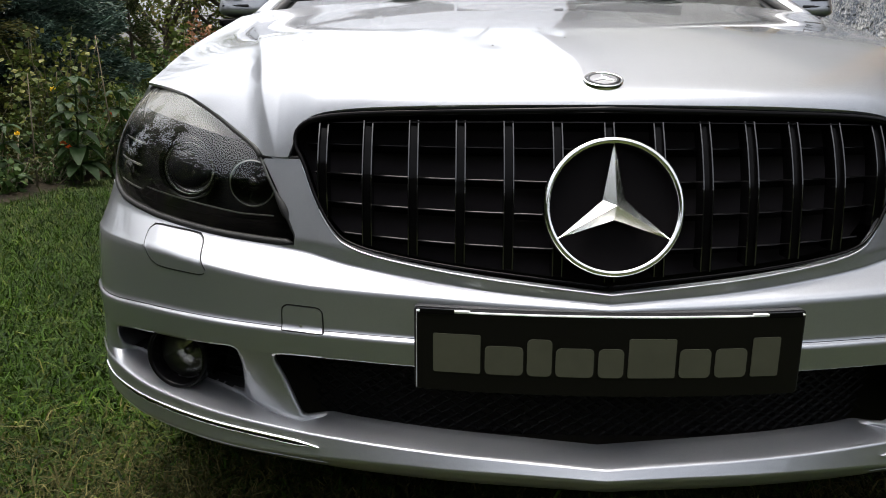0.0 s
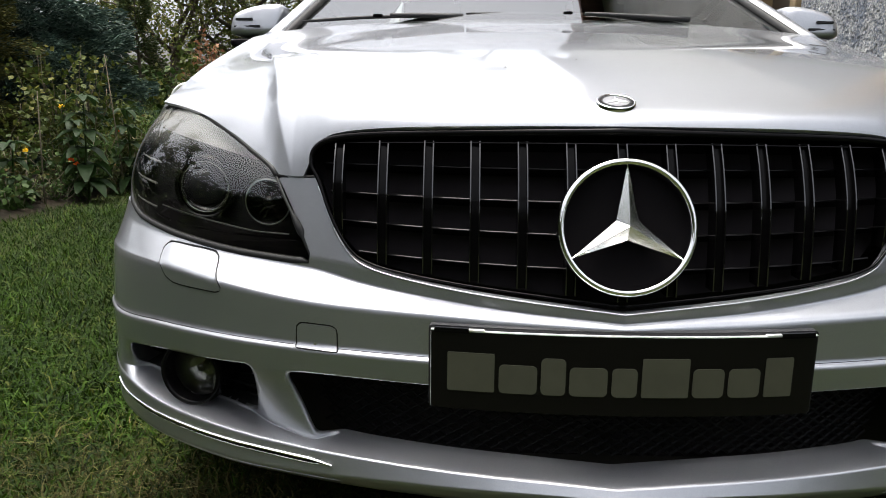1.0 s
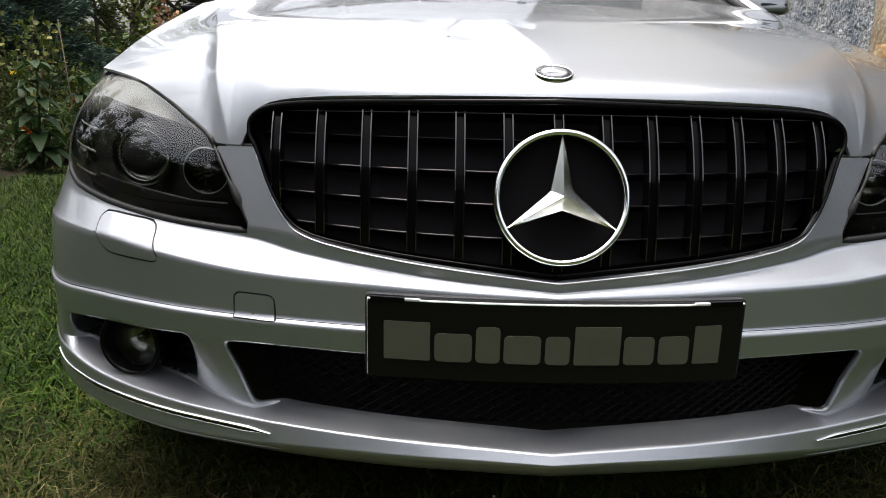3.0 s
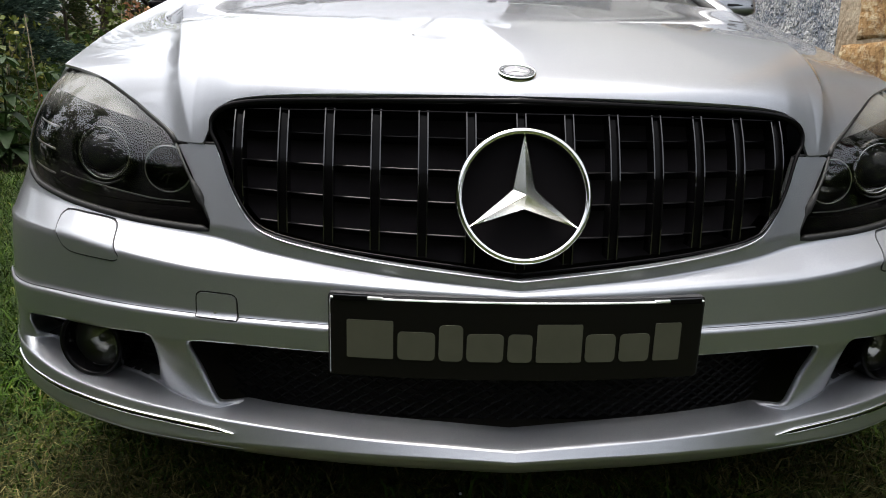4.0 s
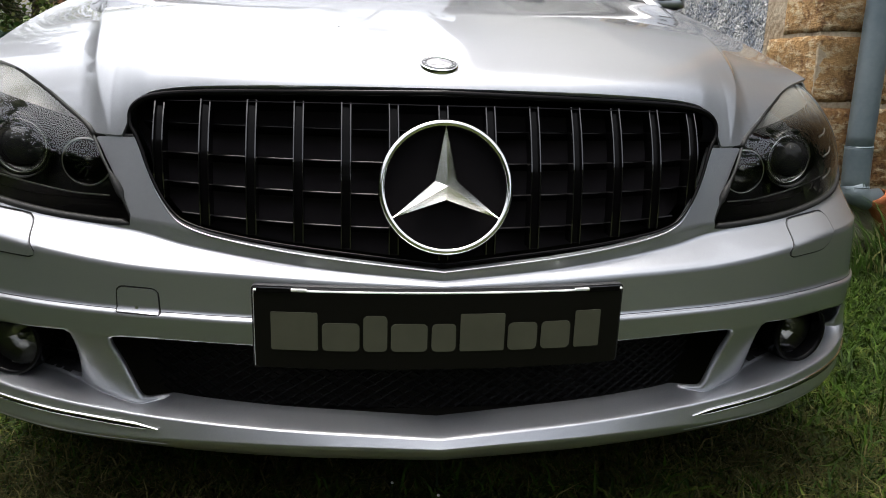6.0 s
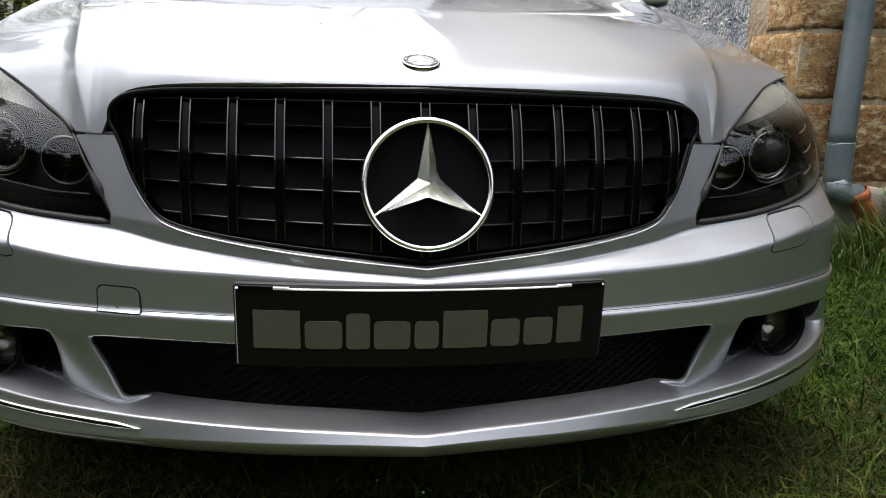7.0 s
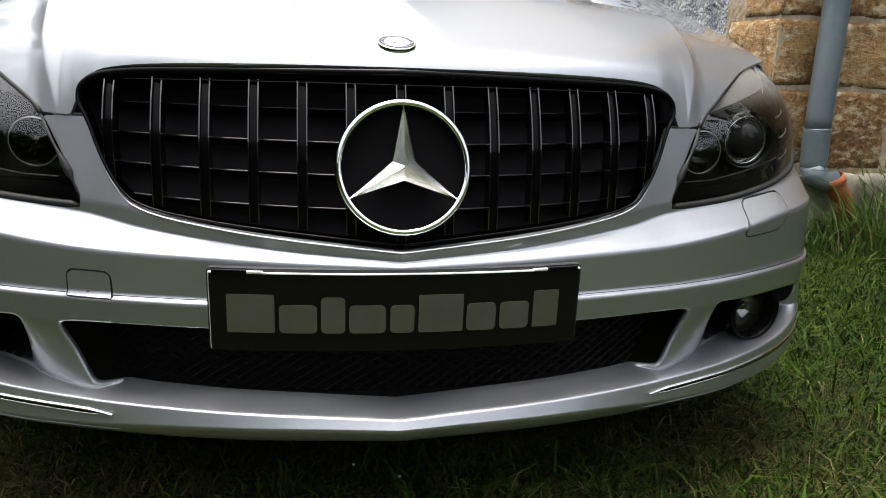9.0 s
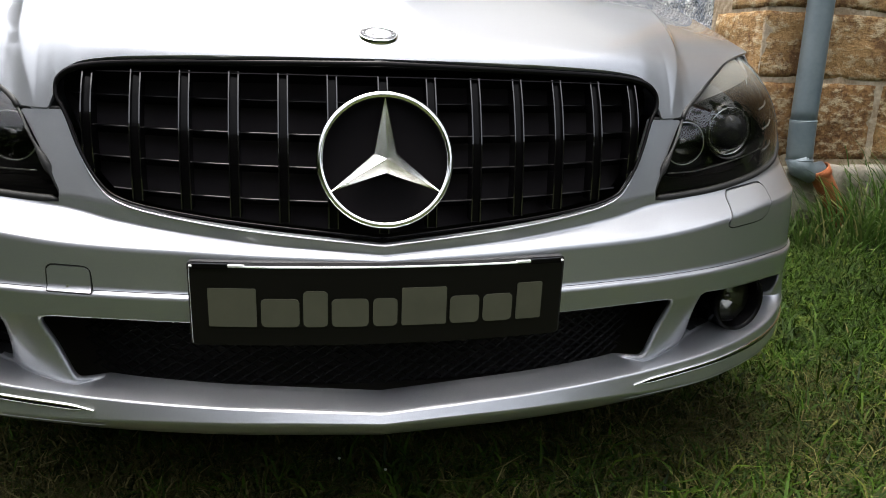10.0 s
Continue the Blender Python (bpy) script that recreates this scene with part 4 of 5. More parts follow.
# dirt specks on the bonnet
rg = np.random.default_rng(3)
bm = bmesh.new()
for k in range(16):
    x, y = rg.uniform(-.6, .6), rg.uniform(.25, 1.25)
    m = hood_frame(x, y, .004) @ Matrix.Rotation(rg.uniform(0, 3), 4, "Z")
    r = rg.uniform(.0012, .0026)
    vs = [bm.verts.new(m @ Vector((r * math.cos(a) * rg.uniform(.7, 1.4), r * math.sin(a), -.0022))) for a in np.linspace(0, 5.2, 6)]
    top = bm.verts.new(m @ Vector((0, 0, -.0010)))
    for a, c in zip(vs, vs[1:] + vs[:1]):
        bm.faces.new((a, c, top))
o = part("dirt", bm, material("dry_dirt", (0.06, 0.05, 0.04), 0.9, 0, 0.1), car)
o["kind"] = "stuff"

# ---- surroundings: materials ----
SOIL = material("lawn_soil", (0.018, 0.027, 0.007), 0.95, 0, 0.1, alt=(0.034, 0.037, 0.013), scale=2.5, bump=0.8, bump_scale=45, fine=0.5)
BED_SOIL = material("bed_soil", (0.011, 0.009, 0.006), 0.95, 0, 0.1, alt=(0.020, 0.015, 0.009), scale=6, bump=1.0, bump_scale=30, fine=0.5)
BLADE = leafy("lawn_grass", (0.002, 0.0070, 0.0006), (0.027, 0.060, 0.0016), (0.086, 0.090, 0.018), 0.65, 0.12, 0.88)
DEAD = leafy("withered_grass", (0.024, 0.024, 0.007), (0.060, 0.054, 0.018), (0.145, 0.128, 0.052), 0.8, 0.15, 0.7)
TUFT = leafy("long_grass", (0.035, 0.075, 0.012), (0.075, 0.125, 0.028), (0.20, 0.185, 0.08), 0.45, 0.35)
HERB = leafy("herb_leaves", (0.016, 0.036, 0.008), (0.040, 0.070, 0.017), (0.095, 0.105, 0.034))
DRY_HERB = leafy("fading_herb_leaves", (0.030, 0.045, 0.014), (0.075, 0.075, 0.026), (0.16, 0.10, 0.045))
BERRY = leafy("berry_shrub_leaves", (0.028, 0.048, 0.008), (0.064, 0.080, 0.016), (0.13, 0.126, 0.028))
CONIFER = leafy("blue_conifer_needles", (0.018, 0.036, 0.028), (0.048, 0.080, 0.062), (0.095, 0.135, 0.100), 0.6, 0.12)
OLIVE = leafy("olive_thuja_sprays", (0.028, 0.032, 0.010), (0.070, 0.075, 0.020), (0.15, 0.13, 0.04), 0.6, 0.15)
FAR_LEAF = leafy("thin_autumn_leaves", (0.040, 0.058, 0.014), (0.095, 0.110, 0.026), (0.19, 0.16, 0.05), 0.6, 0.4)
TREE_LEAF = leafy("tree_leaves", (0.018, 0.032, 0.009), (0.040, 0.058, 0.016), (0.085, 0.085, 0.028))
BROAD = leafy("broad_dark_leaves", (0.011, 0.025, 0.007), (0.021, 0.043, 0.011), (0.040, 0.062, 0.019), 0.55, 0.2)
RUST = leafy("dry_seed_heads", (0.16, 0.075, 0.04), (0.24, 0.12, 0.06), (0.30, 0.17, 0.09))
ORANGE = leafy("orange_petals", (0.75, 0.10, 0.02), (0.8, 0.16, 0.03), (0.85, 0.22, 0.04))
YELLOW = leafy("yellow_petals", (0.75, 0.48, 0.03), (0.8, 0.55, 0.04), (0.8, 0.6, 0.08))
BARK = material("bark", (0.045, 0.036, 0.028), 0.95, 0, 0.1, alt=(0.075, 0.065, 0.05), scale=9, bump=0.9, bump_scale=40)
STALK = material("dry_stalk", (0.13, 0.112, 0.08), 0.9, 0, 0.1, var=0.3, scale=20)


def raw_mesh(name, verts, corner, sizes, mat, smooth=False):
    """A large mesh straight from arrays: verts (n, 3), the faces' corners in a row and their counts."""
    me = bpy.data.meshes.new(name)
    me.vertices.add(len(verts))
    me.vertices.foreach_set("co", np.asarray(verts, np.float32).ravel())
    me.loops.add(len(corner))
    me.loops.foreach_set("vertex_index", np.asarray(corner, np.int32))
    me.polygons.add(len(sizes))
    me.polygons.foreach_set("loop_start", np.r_[0, np.cumsum(sizes)[:-1]].astype(np.int32))
    me.update(calc_edges=True)
    me.materials.append(mat)
    if smooth:
        me.shade_smooth()
    return new(name, me)


rng = np.random.default_rng(7)


def ground_z(x, y):
    return .012 * np.sin(x * 2.1 + .7) * np.cos(y * 1.7) + .008 * np.sin(x * 5.3 + y * 4.1)


def blades(x, y, z, h, w, lean, rng):
    """Grass blades of five points at the given feet."""
    n = len(x)
    a = rng.uniform(0, 2 * np.pi, n)
    b = rng.uniform(0, 2 * np.pi, n)
    d = np.stack([np.cos(a), np.sin(a), 0 * a], 1)
    s = np.stack([np.cos(b), np.sin(b), 0 * b], 1)
    foot = np.stack([x, y, z - .005], 1)
    up = np.array((0, 0, 1.0))
    mid = foot + up * (h * .55)[:, None] + d * (h * lean * .30)[:, None]
    tip = foot + up * (h * (1 - .35 * lean))[:, None] + d * (h * lean)[:, None]
    v = np.stack([foot - s * w[:, None], foot + s * w[:, None], mid + s * (w * .75)[:, None], mid - s * (w * .75)[:, None], tip], 1).reshape(-1, 3)
    k = np.arange(n)[:, None] * 5
    return v, (k + np.array([[0, 1, 2, 3, 3, 2, 4]])).ravel(), np.tile([4, 3], n)


def joined(sets):
    vs, cs, ss, n = [], [], [], 0
    for v, c, s in sets:
        vs.append(v), cs.append(c + n), ss.append(s)
        n += len(v)
    return np.vstack(vs), np.concatenate(cs), np.concatenate(ss)


# ground: one sheet to the horizon, finer near the car
gx1 = np.unique(np.r_[-400, -150, -60, -30, -15, np.arange(-8, 8.01, .2), 15, 30, 60, 150, 400])
gy1 = np.unique(np.r_[-400, -150, -60, -30, -12, np.arange(-4, 10.01, .2), 15, 30, 60, 150, 400])
g = np.meshgrid(gx1, gy1)
r_, c_ = g[0].shape
idx = np.arange(r_ * c_).reshape(r_, c_)
near_ = np.exp(-(np.hypot(g[0], g[1] - 2) / 9) ** 4)
o = raw_mesh("ground", np.stack([g[0].ravel(), g[1].ravel(), (ground_z(g[0], g[1]) * near_).ravel()], 1),
             np.stack([idx[:-1, :-1], idx[:-1, 1:], idx[1:, 1:], idx[1:, :-1]], -1).ravel(), np.full((r_ - 1) * (c_ - 1), 4), SOIL, True)
tagged(o, "uneven lawn ground of soil and moss", "ground", kind="structure")

sets = []
# feet of the blades: bells of growth of differing breadth, thinning outwards, with none inside the house
for cx, cy, bx_, by_, n, hh in ((-1.5, .9, .75, .8, 76000, .042), (.2, .45, .8, .35, 34000, .042), (1.9, 1.0, .6, .6, 52000, .046), (-2.3, 3.0, .8, 1.5, 60000, .045), (-.5, 1.5, 4.0, 4.0, 46000, .055)):
    x, y = rng.normal(cx, bx_, n), rng.normal(cy, by_, n)
    ok = ~((x > 1.88) & (y > 2.22)) & ~((x < -3.32) & (y > 2.7)) & (y > -5)
    x, y = x[ok], y[ok]
    n = len(x)
    patchy = .5 + .5 * np.sin(x * 3.1 + 1.3 * np.sin(y * 2.3)) * np.cos(y * 2.7 + x)
    h = hh * rng.gamma(6, 1 / 6, n) * (.65 + .6 * patchy)
    h *= np.where((np.abs(x) < .8) & (y > .25), .75, 1)
    worn = np.exp(-(((x + 1.02) / .16) ** 2 + ((y - .22) / .09) ** 2))
    keep = rng.uniform(0, 1, n) > worn * .9
    x, y, h = x[keep], y[keep], h[keep]
    sets.append(blades(x, y, ground_z(x, y), h, rng.uniform(.0015, .0038, len(x)), rng.uniform(.4, 1.7, len(x)), rng))
o = raw_mesh("lawn_grass", *joined(sets), BLADE)
tagged(o, "short mown green grass with dry blades", "grass", kind="stuff")

# withered, flattened grass in the shade of the bumper and in a worn spot beside it
sets = []
for cx, cy, bx_, by_, n in ((.1, .12, .75, .16, 34000), (1.0, .42, .22, .2, 5000), (-1.05, .05, .3, .16, 4500)):
    x, y = rng.normal(cx, bx_, n), rng.normal(cy, by_, n)
    y = y + .35 * (np.clip(np.abs(x), 0, 1) ** 2) * (n == 34000)
    sets.append(blades(x, y, ground_z(x, y), .036 * rng.gamma(6, 1 / 6, n), rng.uniform(.0010, .0022, n), rng.uniform(.6, 1.7, n), rng))
o = raw_mesh("withered_grass", *joined(sets), DEAD)
tagged(o, "flattened brown and grey withered grass", "grass", kind="stuff")


def leaf_cloud(pts, size, rng, droop=.3, aspect=.5, ways=None):
    """A leaf of two folded triangles pairs at each point: a kite with a keel."""
    n = len(pts)
    a = rng.uniform(0, 2 * np.pi, n)
    t = rng.normal(-droop, .5, n)
    d = np.stack([np.cos(a) * np.cos(t), np.sin(a) * np.cos(t), np.sin(t)], 1)
    if ways is not None:
        d = ways / (np.linalg.norm(ways, axis=1)[:, None] + 1e-9)
    q = rng.normal(0, 1, (n, 3))
    s = np.cross(d, q)
    s /= np.linalg.norm(s, axis=1)[:, None] + 1e-9
    up = np.cross(s, d)
    L = (size * rng.uniform(.6, 1.3, n))[:, None]
    base, tip = pts, pts + d * L
    m = pts + d * L * .45
    v = np.stack([base, m + s * L * aspect * .5 + up * L * .08, tip, m - s * L * aspect * .5 + up * L * .08], 1).reshape(-1, 3)
    k = np.arange(n)[:, None] * 4
    return v, (k + np.array([[0, 1, 2, 0, 2, 3]])).ravel(), np.tile([3, 3], n)


def limb(p0, p1, r0, r1, rng, wob=.06, n=7):
    t = np.linspace(0, 1, n)[:, None]
    p = np.array(p0) * (1 - t) + np.array(p1) * t
    L = np.linalg.norm(np.array(p1) - np.array(p0))
    p[1:-1] += rng.normal(0, wob * L, (n - 2, 3)) * .5
    return p, np.linspace(r0, r1, n)


def tubes_mesh(name, bars, mat, parent):
    vs, fs, n = [], [], 0
    for p, r in bars:
        v, f = tube(p, r, 6)
        vs.append(v)
        fs += [tuple(i + n for i in q) for q in f]
        n += len(v)
    return mesh_of(name, np.vstack(vs), fs, mat, parent)


def broad_tree(at, height, spread, seed, leaves=9000, leaf=.07, mat=TREE_LEAF, label="", open_=.35):
    """A trunk with forked limbs and twigs; leaves sit in uneven clumps at the twigs' ends."""
    rg = np.random.default_rng(seed)
    tree = empty("tree", label, "tree", at=at)
    bars, ends = [], []
    th = height * .38
    tr = limb((0, 0, -.1), (rg.normal(0, .15), rg.normal(0, .15), th), height * .022, height * .014, rg, .03)
    bars.append(tr)
    for k in range(9):
        a = k * 2.4 + rg.uniform(-.3, .3)
        z0 = th * rg.uniform(.55, 1.0)
        e = np.array((math.cos(a) * spread * rg.uniform(.45, .95), math.sin(a) * spread * rg.uniform(.45, .95), th + (height - th) * rg.uniform(.1, .95)))
        b = limb((tr[0][-1][0] * z0 / th, tr[0][-1][1] * z0 / th, z0), e, height * .010, height * .003, rg)
        bars.append(b)
        for j in range(6):
            i = rg.integers(2, 7)
            q = b[0][i] + rg.normal(0, .22, 3) * spread * np.array((1, 1, .8))
            tw = limb(b[0][i], q, height * .003, height * .0008, rg, .1, 5)
            bars.append(tw)
            ends.append(q)
            for _ in range(3):
                q2 = q + rg.normal(0, .1, 3) * spread
                bars.append(limb(tw[0][3], q2, height * .0013, height * .0005, rg, .12, 4))
                ends.append(q2)
        ends.append(e)
    tubes_mesh("trunk", bars, BARK, tree)
    ends = np.array(ends)
    w = rg.gamma(open_ * 4, 1, len(ends))
    pick = rg.choice(len(ends), leaves, p=w / w.sum())
    pts = ends[pick] + rg.normal(0, .085, (leaves, 3)) * spread * rg.uniform(.4, 1.2, len(ends))[pick][:, None]
    o = raw_mesh("crown", *leaf_cloud(pts, np.full(leaves, leaf), rg), mat)
    o.parent, o["kind"] = tree, "stuff"
    return tree


def conifer(at, height, spread, seed, n=26000, label="", mat=CONIFER, leaf=.085, boughs=300):
    """A trunk with boughs that lift and then nod, each ending in a plume of sprays that point along it."""
    rg = np.random.default_rng(seed)
    tree = empty("conifer", label, "tree", at=at)
    bars = [limb((0, 0, -.1), (0, 0, height * .97), height * .02, height * .003, rg, .01)]
    pts, ways = [], []
    m = n // boughs
    for k in range(boughs):
        h = rg.uniform(.02, .98)
        a = k * 2.399 + rg.normal(0, .15)
        r = spread * (1 - h) ** .62 * rg.uniform(.72, 1.15) + .08
        out = np.array((math.cos(a), math.sin(a), 0))
        side_ = np.array((-math.sin(a), math.cos(a), 0))
        nod = rg.uniform(.10, .38)
        t = np.linspace(0, 1, 7)
        line = out * (r * t)[:, None] + np.array((0, 0, 1.0)) * (height * h + r * (.25 * t - nod * t**2))[:, None]
        if k % 5 == 0:
            bars.append((line, np.linspace(.022, .004, 7)))
        q = rg.beta(2.2, 1.0, m) * 1.04
        fan = rg.normal(0, 1, m) * (.30 * (1.15 - q) + .05) * min(r, 1.1) * .62
        lift = rg.normal(0, .045, m) - .35 * np.abs(fan)
        p = np.stack([np.interp(q, t, line[:, i]) for i in range(3)], 1) + side_ * fan[:, None] + np.array((0, 0, 1.0)) * lift[:, None]
        w = out * .9 + side_ * (np.sign(fan) * np.minimum(np.abs(fan) * 4, .8))[:, None] + np.array((0, 0, 1.0)) * (.30 - 1.0 * nod * q)[:, None] + rg.normal(0, .28, (m, 3))
        pts.append(p), ways.append(w)
    tubes_mesh("trunk", bars, BARK, tree)
    pts, ways = np.vstack(pts), np.vstack(ways)
    v, cn, sz = leaf_cloud(pts, np.full(len(pts), leaf), rg, .35, .26, ways)
    o = raw_mesh("crown", v, cn, sz, mat)
    o.parent, o["kind"] = tree, "stuff"
    return tree


def shrub(name, at, height, spread, seed, leaves, leaf, mat, label, category="shrub", stems=14, aspect=.7):
    rg = np.random.default_rng(seed)
    sh = empty(name, label, category, at=at)
    bars, pts = [], []
    per = leaves // stems
    for k in range(stems):
        a = rg.uniform(0, 2 * math.pi)
        r = spread * rg.uniform(.2, 1) ** .6
        e = np.array((math.cos(a) * r, math.sin(a) * r, height * rg.uniform(.55, 1.05)))
        b = limb((e[0] * .25, e[1] * .25, -.03), e, .007, .003, rg, .05)
        bars.append(b)
        t = rg.uniform(.25, 1.05, per)
        base = np.stack([np.interp(t, np.linspace(0, 1, 7), b[0][:, i]) for i in range(3)], 1)
        pts.append(base + rg.normal(0, 1, (per, 3)) * spread * .13)
    tubes_mesh("stem", bars, STALK, sh)["kind"] = "stuff"
    pts = np.vstack(pts)
    pts[:, 2] = np.maximum(pts[:, 2], .01)
    o = raw_mesh("foliage", *leaf_cloud(pts, np.full(len(pts), leaf), rg, .25, aspect), mat)
    o.parent, o["kind"] = sh, "stuff"
    return sh


def grass_clump(name, at, height, spread, seed, n, mat, label, wide=.004):
    rg = np.random.default_rng(seed)
    x, y = rg.normal(0, spread * .4, n), rg.normal(0, spread * .4, n)
    h = height * rg.uniform(.5, 1.1, n)
    a = np.arctan2(y, x) + rg.normal(0, .7, n)
    ln = rg.uniform(.25, 1.0, n)
    d = np.stack([np.cos(a), np.sin(a), 0 * a], 1)
    s = np.stack([-np.sin(a), np.cos(a), 0 * a], 1)
    v = []
    for t, ww in ((0, 1), (.25, 1), (.5, .9), (.75, .65), (1, .12)):
        p = np.stack([x, y, 0 * x - .01], 1) + d * (h * ln * t**1.8)[:, None] + np.array((0, 0, 1.0)) * (h * (t - .45 * ln * t**2.4))[:, None]
        v += [p - s * wide * ww, p + s * wide * ww]
    v = np.stack(v, 1).reshape(-1, 3)
    k = np.arange(n)[:, None] * 10
    c = (k + np.array([[i + j for i in (0, 2, 4, 6) for j in (0, 1, 3, 2)]])).ravel()
    o = raw_mesh(name, v, c, np.full(4 * n, 4), mat)
    o.location = at
    return tagged(o, label, "grass clump", kind="")


def leafy_plant(at, height, seed, rosettes=5, label="", leaf=.17):
    """An upright plant with large drooping leaves in tiers round one stem."""
    rg = np.random.default_rng(seed)
    pl = empty("leafy_plant", label, "plant", at=at)
    tubes_mesh("stem", [limb((0, 0, -.02), (.02, 0, height), .012, .006, rg, .02)], HERB, pl)
    k = 0
    for i in range(rosettes):
        z = height * (.15 + .85 * i / (rosettes - 1))
        for j in range(6):
            a = k * 2.4
            k += 1
            L = leaf * rg.uniform(.8, 1.2) * (1.15 - .5 * i / rosettes)
            n = 6
            bm = bmesh.new()
            rows = []
            rise, fall_ = rg.uniform(.25, .6), rg.uniform(.5, 1.0)
            for q in range(n + 1):
                t = q / n
                w = L * .24 * math.sin(math.pi * min(.97, t * .9 + .06)) ** .8
                c = Vector((math.cos(a), math.sin(a), 0)) * L * t + Vector((0, 0, z + L * (rise * t - fall_ * t * t)))
                sd = Vector((-math.sin(a), math.cos(a), 0)) * w
                rows.append([bm.verts.new(c - sd + Vector((0, 0, w * .35))), bm.verts.new(c), bm.verts.new(c + sd + Vector((0, 0, w * .35)))])
            for r0, r1 in zip(rows, rows[1:]):
                bm.faces.new((r0[0], r0[1], r1[1], r1[0]))
                bm.faces.new((r0[1], r0[2], r1[2], r1[1]))
            part("leaf", bm, BROAD, pl, smooth=True)
    return pl


def flower(at, height, mat, seed, label, r=.03):
    rg = np.random.default_rng(seed)
    fl = empty("flower", label, "flower", at=at)
    tubes_mesh("stem", [limb((0, 0, -.02), (rg.normal(0, .03), rg.normal(0, .03), height), .003, .002, rg, .02)], HERB, fl)
    n = 40
    a = rg.uniform(0, 2 * np.pi, n)
    el = rg.uniform(.1, 1.3, n)
    pts = np.stack([0 * a, 0 * a, np.full(n, height)], 1) + np.stack([np.cos(a) * np.cos(el), np.sin(a) * np.cos(el), np.sin(el)], 1) * r * .35
    o = raw_mesh("petals", *leaf_cloud(pts, np.full(n, r), rg, -.5, .7), mat)
    o.parent = fl
    return fl


# ---- flower bed and trees along the garden's side ----
bx = np.linspace(-9, -3.3, 30)
by = np.linspace(2.6, 11, 36)
g = np.meshgrid(bx, by)
edge_ = np.clip((-3.3 - g[0]) / .25, 0, 1)
bz = (.015 + .07 * edge_) * np.clip((g[1] - 2.6) / .3, 0, 1) * np.clip((11 - g[1]) / .3, 0, 1) - .02 + .012 * np.sin(g[0] * 9) * np.sin(g[1] * 8)
idx = np.arange(30 * 36).reshape(36, 30)
wavy = g[0] + .10 * np.sin(g[1] * 3.1) * (1 - edge_)
o = raw_mesh("flower_bed", np.stack([wavy.ravel(), g[1].ravel(), bz.ravel()], 1), np.stack([idx[:-1, :-1], idx[:-1, 1:], idx[1:, 1:], idx[1:, :-1]], -1).ravel(), np.full(35 * 29, 4), BED_SOIL, True)
tagged(o, "dark soil of a planted garden bed", "flower bed", kind="structure")

conifer((-6.0, 8.0, 0), 5.2, 1.95, 11, 170000, "dense blue-green conifer behind the bed")
conifer((-7.6, 6.4, 0), 5.0, 1.7, 12, 70000, "dense blue-green conifer beside another conifer")
conifer((-5.05, 10.2, 0), 2.5, .42, 13, 9000, "slim dark green conifer", TREE_LEAF, .06, 90)
conifer((-5.35, 6.6, 0), 3.4, .85, 14, 42000, "olive-green thuja with brownish sprays", OLIVE, .06, 120)
broad_tree((-5.9, 13.4, 0), 5.2, 2.4, 21, 10000, .085, FAR_LEAF, "old garden tree with thin autumn crown", .25)
broad_tree((-4.4, 13.8, 0), 5.6, 2.4, 28, 9000, .085, FAR_LEAF, "old fruit tree with crooked limbs", .25)
broad_tree((-2.6, 15.5, 0), 6.0, 2.6, 29, 9000, .09, FAR_LEAF, "fruit tree with yellowing leaves", .25)
broad_tree((-9.0, 13.0, 0), 8.0, 3.2, 22, 14000, .10, TREE_LEAF, "leafy garden tree behind the conifers", .4)
broad_tree((.7, 18.5, 0), 10.2, 3.3, 23, 30000, .12, TREE_LEAF, "tall garden tree with a dense uneven crown", .3)
broad_tree((-8.5, 3.5, 0), 6.5, 2.6, 24, 12000, .10, TREE_LEAF, "leafy tree at the garden's edge", .4)
broad_tree((-4.4, -2.6, 0), 7.5, 2.9, 25, 1300, .07, TREE_LEAF, "garden tree with many bare branches", .15)
broad_tree((-2.0, -11.0, 0), 7.0, 3.0, 26, 9000, .10, TREE_LEAF, "garden tree on the far lawn", .3)
for k, (x, y, h, s) in enumerate(((-3.75, 5.7, 1.12, .38), (-4.4, 5.5, .75, .4), (-4.15, 6.2, 1.25, .45), (-3.4, 6.3, .80, .26), (-5.0, 5.6, 1.1, .5))):
    shrub("berry_shrub", (x, y, .05), h, s, 40 + k, 650, .058, BERRY, "yellowing berry shrub with loose canes", stems=11, aspect=.75)["group"] = "berry shrubs in the bed"
for k, (x, y, h, s) in enumerate(((-3.75, 4.1, .32, .35), (-4.35, 4.4, .45, .45), (-3.65, 4.75, .36, .3), (-3.55, 5.35, .45, .35), (-4.1, 5.0, .5, .4), (-5.0, 4.2, .5, .5), (-3.6, 6.2, .6, .4), (-4.6, 3.7, .35, .45), (-5.6, 3.7, .6, .5), (-3.75, 3.4, .25, .3), (-3.5, 3.75, .18, .2), (-3.48, 4.3, .2, .22), (-3.45, 4.85, .16, .2), (-3.5, 5.15, .22, .2), (-3.42, 5.6, .24, .22), (-3.4, 6.0, .3, .25), (-4.2, 3.5, .4, .3), (-3.42, 3.2, .14, .2))):
    shrub("herb", (x, y, .04), h, s, 60 + k, int(1500 * s), (.028, .05, .038, .065)[k % 4], (HERB, HERB, DRY_HERB, HERB)[k % 4], "low green herbs with small leaves", "plant", 16)["group"] = "herbs in the bed"
leafy_plant((-3.28, 5.0, .04), .80, 80, 6, "tall plant with large drooping green leaves", .21)
leafy_plant((-3.25, 5.7, .04), .70, 81, 5, "tall plant with large green leaves", .19)
